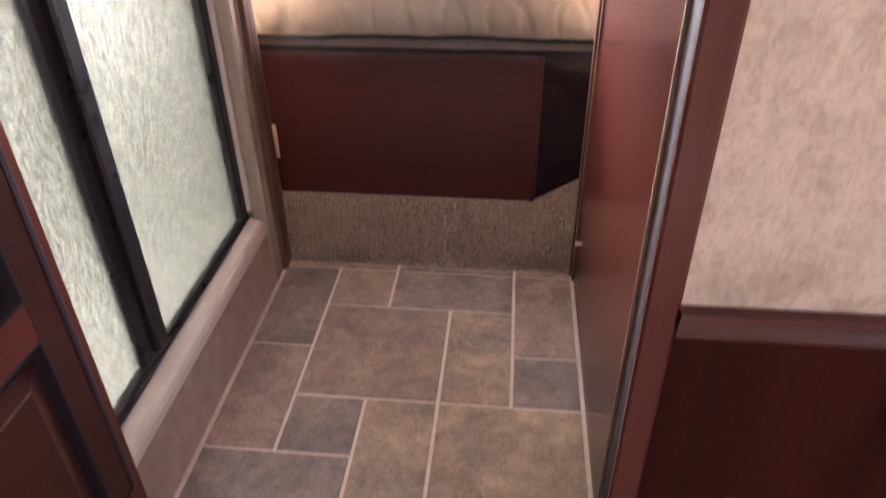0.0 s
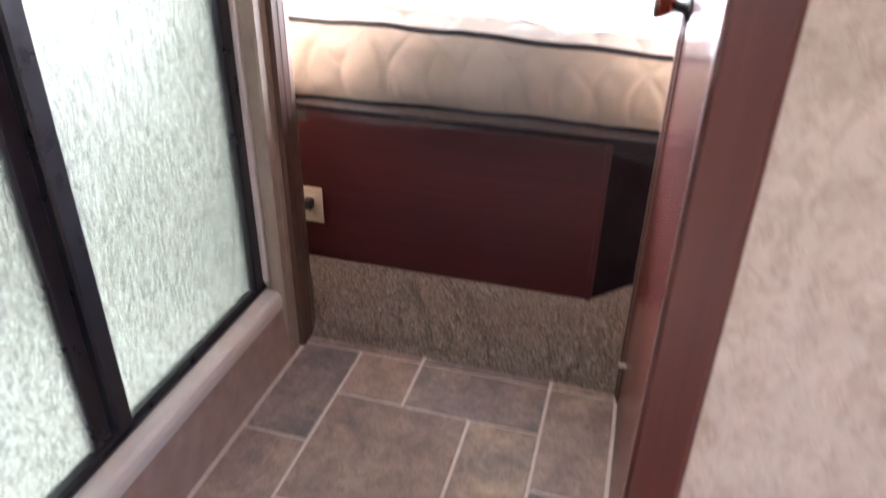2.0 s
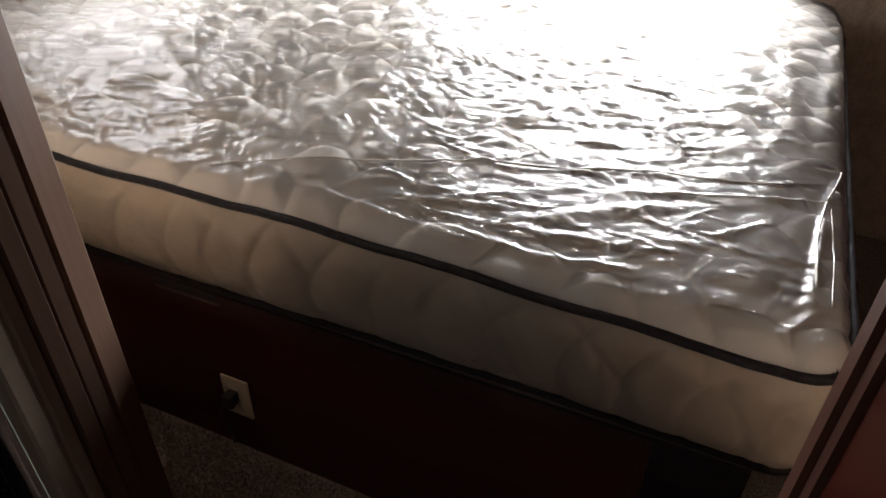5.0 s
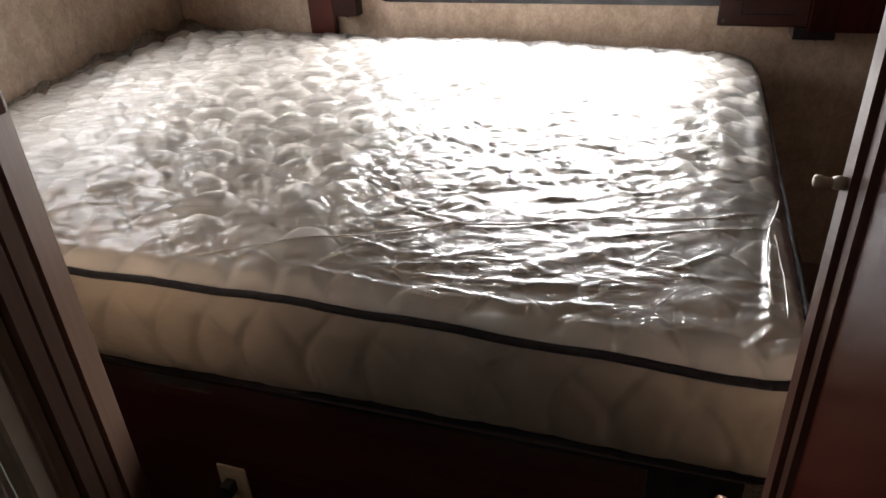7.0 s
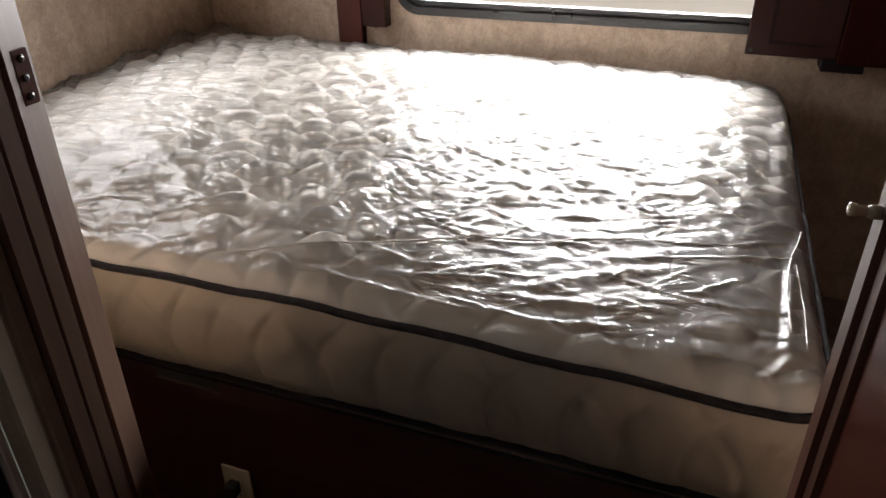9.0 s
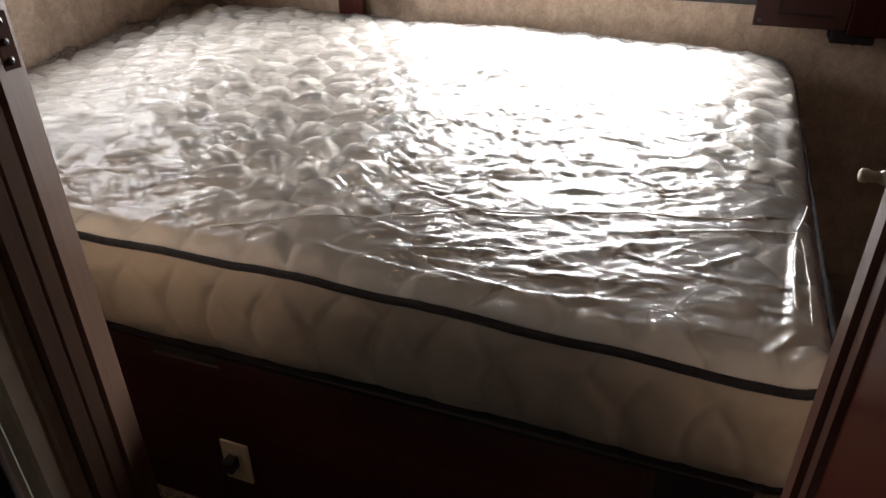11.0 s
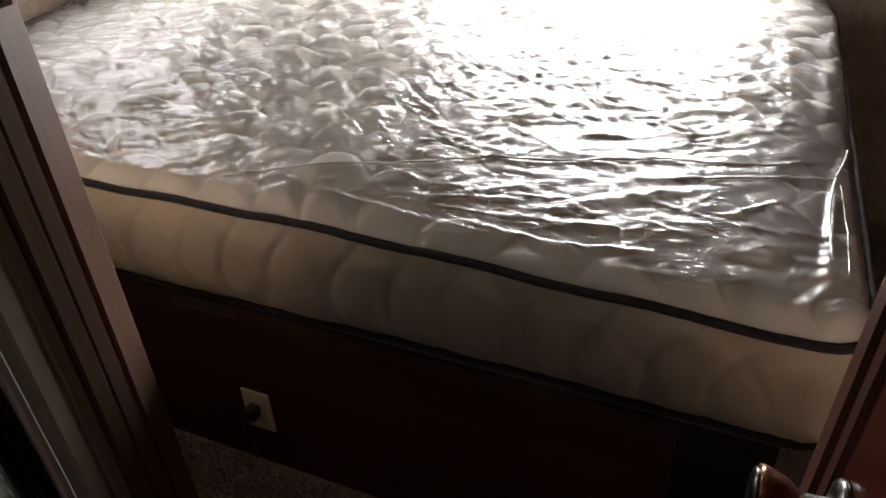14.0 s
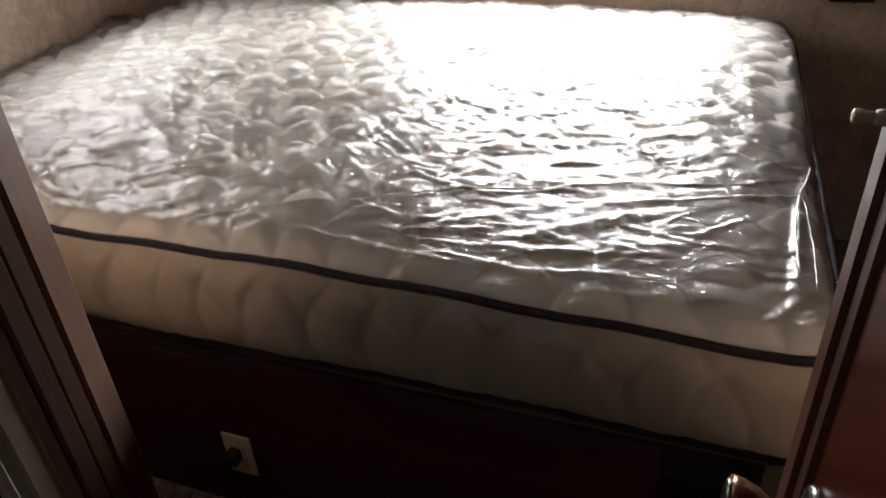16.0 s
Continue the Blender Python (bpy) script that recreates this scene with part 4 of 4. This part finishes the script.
part("knob", lathe([(0.0125, 0.0302), (0.015, 0.036), (0.021, 0.044), (0.0255, 0.056), (0.027, 0.062), (0.0265, 0.066), (0.0245, 0.0665)], km), BRASS, dr, "bronze tapered knob", True)
part("knob_cap", lathe([(0.0243, 0.0667), (0.023, 0.0695), (0.016, 0.0715), (0.004, 0.072)], km), CHROME, dr, "nickel knob face", True)
part("floor_stop", lathe([(0.004, 0), (0.004, 0.010), (0.0055, 0.012), (0.005, 0.016)], pose(0.7998, 0.70, 0.18, 0, -90, 0), 12), PEG, dr)
attach(dr)

pg = thing("door_bumper", (0.78, 0.825, 1.17), "cream plastic door bumper on the moulding", "door bumper")
pm = pose(0.7905, 0.822, 1.168, 0, -90, 0)
part("sleeve", lathe([(0.0048, 0), (0.005, 0.005), (0.004, 0.008)], pm, 14), PEG, pg, smooth=True)
part("tip", lathe([(0.0034, 0.0082), (0.0036, 0.014), (0.0045, 0.015), (0.0045, 0.019), (0.003, 0.020)], pm, 14), PLATE, pg, smooth=True)
attach(pg)

# ---------------------------------------------------------------- living-room outlet
o, base = wall_plate("double_outlet", (0.972, -0.1505, 0.304), 0.121, 0.104, "-y", "ivory double wall plate with an outlet and cable jack")
at_plate("receptacle", base, slab(-0.045, -0.014, -0.036, 0.032, 0.006, 0.0082, bevel=0.001), PLATE, o)
at_plate("plate_joint", base, slab(-0.0006, 0.0006, -0.050, 0.050, 0.0062, 0.0066), SLOT, o)
for cy in (0.014, -0.018):
    for cx, hh in ((-0.036, 0.006), (-0.023, 0.005)):
        at_plate("slot", base, slab(cx - 0.0011, cx + 0.0011, cy, cy + hh, 0.0082, 0.0088), SLOT, o)
    at_plate("slot", base, lathe([(0.0022, 0.0082), (0.0022, 0.0088)], pose(-0.0295, cy - 0.005, 0), 8), SLOT, o)
at_plate("jack_barrel", base, lathe([(0.0095, 0.006), (0.0095, 0.010), (0.008, 0.011), (0.008, 0.024), (0.0088, 0.0245), (0.0088, 0.030)], pose(0.032, -0.008, 0)), CHROME, o, "nickel cable jack", True)
at_plate("jack_core", base, lathe([(0.0066, 0.0302), (0.006, 0.0305)], pose(0.032, -0.008, 0)), SLOT, o)
at_plate("screw", base, lathe([(0.003, 0.006), (0.003, 0.0068), (0.002, 0.0074)], pose(0.032, 0.036, 0), 10), CHROME, o)
attach(o)

# ---------------------------------------------------------------- tall cabinet beside the step
cab = thing("tall_cabinet", (-0.25, -0.5, LOW), "tall cherry cabinet with a raised-panel door and vent", "cabinet")
CX = 0.060
part("body", slab(-0.596, CX - 0.02, -1.30, -0.102, LOW, TOP - 0.004), CHERRY, cab)
part("stile", slab(CX - 0.0195, CX, -0.130, -0.098, LOW, TOP - 0.004, bevel=0.0015), CHERRY_TRIM, cab)
part("lower_rail", slab(CX - 0.0195, CX - 0.001, -1.30, -0.131, LOW, 0.30, bevel=0.001), CHERRY_Y, cab)
part("upper_rail", slab(CX - 0.0195, CX - 0.001, -1.30, -0.131, 1.70, TOP - 0.004, bevel=0.001), CHERRY_Y, cab)
DY0, DY1, DZ0, DZ1 = -0.56, -0.128, 0.255, 1.72
dp = part("door", slab(CX + 0.001, CX + 0.012, DY0, DY1, DZ0, DZ1), CHERRY, cab)


def moulded_frame(y0, y1, z0, z1, prof):
    """A mitred moulding round a rectangle on the cabinet's face; pairs of inward distance and height above the face."""
    bm = bmesh.new()
    loops = [[bm.verts.new((CX + h, y, z)) for y, z in ((y0 + d, z0 + d), (y1 - d, z0 + d), (y1 - d, z1 - d), (y0 + d, z1 - d))] for d, h in prof]
    for a, b in zip(loops, loops[1:]):
        for k in range(4):
            bm.faces.new((a[k], a[(k + 1) % 4], b[(k + 1) % 4], b[k]))
    bmesh.ops.recalc_face_normals(bm, faces=bm.faces)
    return bm


part("door_edge", moulded_frame(DY0 - 0.001, DY1 + 0.001, DZ0 - 0.001, DZ1 + 0.001, [(0, 0.001), (0, 0.010), (0.004, 0.016), (0.010, 0.018), (0.016, 0.0175), (0.0185, 0.0205), (0.0195, 0.012)]), GLAZE, dp, "dark glazed ogee edge", True)
for y0, y1 in ((DY1 - 0.064, DY1 - 0.019), (DY0 + 0.019, DY0 + 0.064)):
    part("door_stile", slab(CX + 0.0125, CX + 0.020, y0, y1, DZ0 + 0.019, DZ1 - 0.019), CHERRY, dp)
for z0, z1 in ((DZ0 + 0.019, 0.318), (0.605, 0.660), (DZ1 - 0.075, DZ1 - 0.019)):
    part("door_rail", slab(CX + 0.0125, CX + 0.0198, DY0 + 0.0645, DY1 - 0.0645, z0, z1), CHERRY_Y, dp)
for z0, z1 in ((0.318, 0.605), (0.660, DZ1 - 0.075)):
    part("panel_groove", moulded_frame(DY0 + 0.064, DY1 - 0.064, z0, z1, [(-0.001, 0.0205), (0.003, 0.0215), (0.007, 0.019), (0.013, 0.0135), (0.017, 0.013)]), GLAZE, dp, "dark glazed groove", True)
    bm = moulded_frame(DY0 + 0.080, DY1 - 0.080, z0 + 0.016, z1 - 0.016, [(0, 0.0125), (0.004, 0.014), (0.026, 0.019), (0.028, 0.0205)])
    bm.faces.new([bm.verts.new((CX + 0.0205, y, z)) for y, z in ((DY0 + 0.108, z0 + 0.044), (DY1 - 0.108, z0 + 0.044), (DY1 - 0.108, z1 - 0.044), (DY0 + 0.108, z1 - 0.044))])
    bmesh.ops.recalc_face_normals(bm, faces=bm.faces)
    part("raised_panel", bm, CHERRY, dp)
vent = part("vent", slab(CX - 0.001, CX + 0.004, -0.42, -0.158, 0.0, 0.208, bevel=0.002), VENT, cab, "taupe louvred vent")
for k in range(14):
    part("slat", slab(CX + 0.0042, CX + 0.0075, -0.405, -0.182, 0.020 + k * 0.0125, 0.0265 + k * 0.0125, bevel=0.001), VENT, vent)
attach(cab)

# ---------------------------------------------------------------- carpet pile
verts, faces = [], []
for k in range(40000):
    x, y = rng.uniform(-0.55, 1.15), rng.uniform(CARPET_Y - 0.004, 1.36)
    if (y > 1.20 and x < 0.70 + (y - 1.20)) or (y < 0.89 and not 0.0 < x < 0.80):
        continue
    a, h, w = rng.uniform(0, 6.28), rng.uniform(0.005, 0.012), rng.uniform(0.0022, 0.0042)
    lx, ly = rng.normal(0, 0.003, 2)
    i = len(verts)
    verts += [(x - w * math.cos(a), y - w * math.sin(a), -0.001), (x + w * math.cos(a), y + w * math.sin(a), -0.001), (x + lx, y + ly, h)]
    faces.append((i, i + 1, i + 2))
me = bpy.data.meshes.new("carpet_pile")
me.from_pydata(verts, [], faces)
me.materials.append(CARPET)
tagged(new("carpet_pile", me), "short taupe carpet pile before the bed", "carpet", kind="stuff")

# ---------------------------------------------------------------- floor tiles
hall = bpy.data.objects["floor_hall"]
living = bpy.data.objects["floor_living"]
riser = bpy.data.objects["wall_riser"]
GAP = 0.0037


def tile(parent, x0, x1, y0, y1, z, tone="brown"):
    if x1 - x0 < 0.012 or y1 - y0 < 0.008:
        return
    bm = bmesh.new()
    w, h = (x1 - x0) / 2 - GAP, (y1 - y0) / 2 - GAP
    lo = [bm.verts.new((sx * w, sy * h, -0.004)) for sx, sy in ((-1, -1), (1, -1), (1, 1), (-1, 1))]
    hi = [bm.verts.new((sx * (w - 0.0012), sy * (h - 0.0012), 0.0)) for sx, sy in ((-1, -1), (1, -1), (1, 1), (-1, 1))]
    for k in range(4):
        bm.faces.new((lo[k], lo[(k + 1) % 4], hi[(k + 1) % 4], hi[k]))
    bm.faces.new(hi)
    ob = mesh_ob("tile", bm, TILE_TONES[tone])
    ob.parent = parent
    ob.location = ((x0 + x1) / 2, (y0 + y1) / 2, z)
    return ob


# the repeat of the hall floor: column, row, width, depth in small tiles, and the tone
PATTERN = [(0, 3, 1, 2, "grey"), (1, 4, 1, 1, "brown"), (2, 4, 2, 1, "grey"), (4, 3, 1, 2, "brown"), (4, 2, 1, 1, "grey"), (1, 2, 2, 2, "brown"), (3, 2, 1, 2, "tan"), (0, 1, 1, 2, "brown"),
           (1, 1, 1, 1, "grey"), (2, 0, 1, 2, "tan"), (3, 0, 2, 2, "tan"), (0, -1, 2, 2, "grey"), (2, -1, 2, 1, "grey"), (4, -1, 1, 1, "brown"), (0, 5, 2, 1, "brown"), (2, 5, 2, 1, "grey"), (4, 5, 1, 1, "tan")]
for u, v, w, d, tone in PATTERN:
    tile(hall, max(u * S + 0.002, HALL_L + 0.006), min((u + w) * S + 0.002, HALL_R), max(v * S, STEP + 0.014), min((v + d) * S, CARPET_Y), 0.0, tone)
for i in range(-1, 6):
    for j in range(7):
        tile(living, max(0.06, i * 2 * S), (i + 1) * 2 * S, -0.040 - (j + 1) * 2 * S, -0.040 - j * 2 * S, LOW, ("grey", "brown", "tan")[(2 * i + j * j) % 3])
# riser faced with the same tile, in courses
for z0, z1, cuts in ((-0.066, -0.020, (0.056, 0.132, 0.455, 0.615, 0.80)), (-0.178, -0.068, (0.056, 0.29, 0.45, 0.77, 0.80))):
    for a, b3 in zip(cuts, cuts[1:]):
        t = tile(riser, a, b3, z0, z1, 0, "brown" if z0 > -0.1 else "grey")
        if t:
            t.rotation_euler = (radians(90), 0, 0)
            t.location = ((a + b3) / 2, -0.0382, (z0 + z1) / 2)
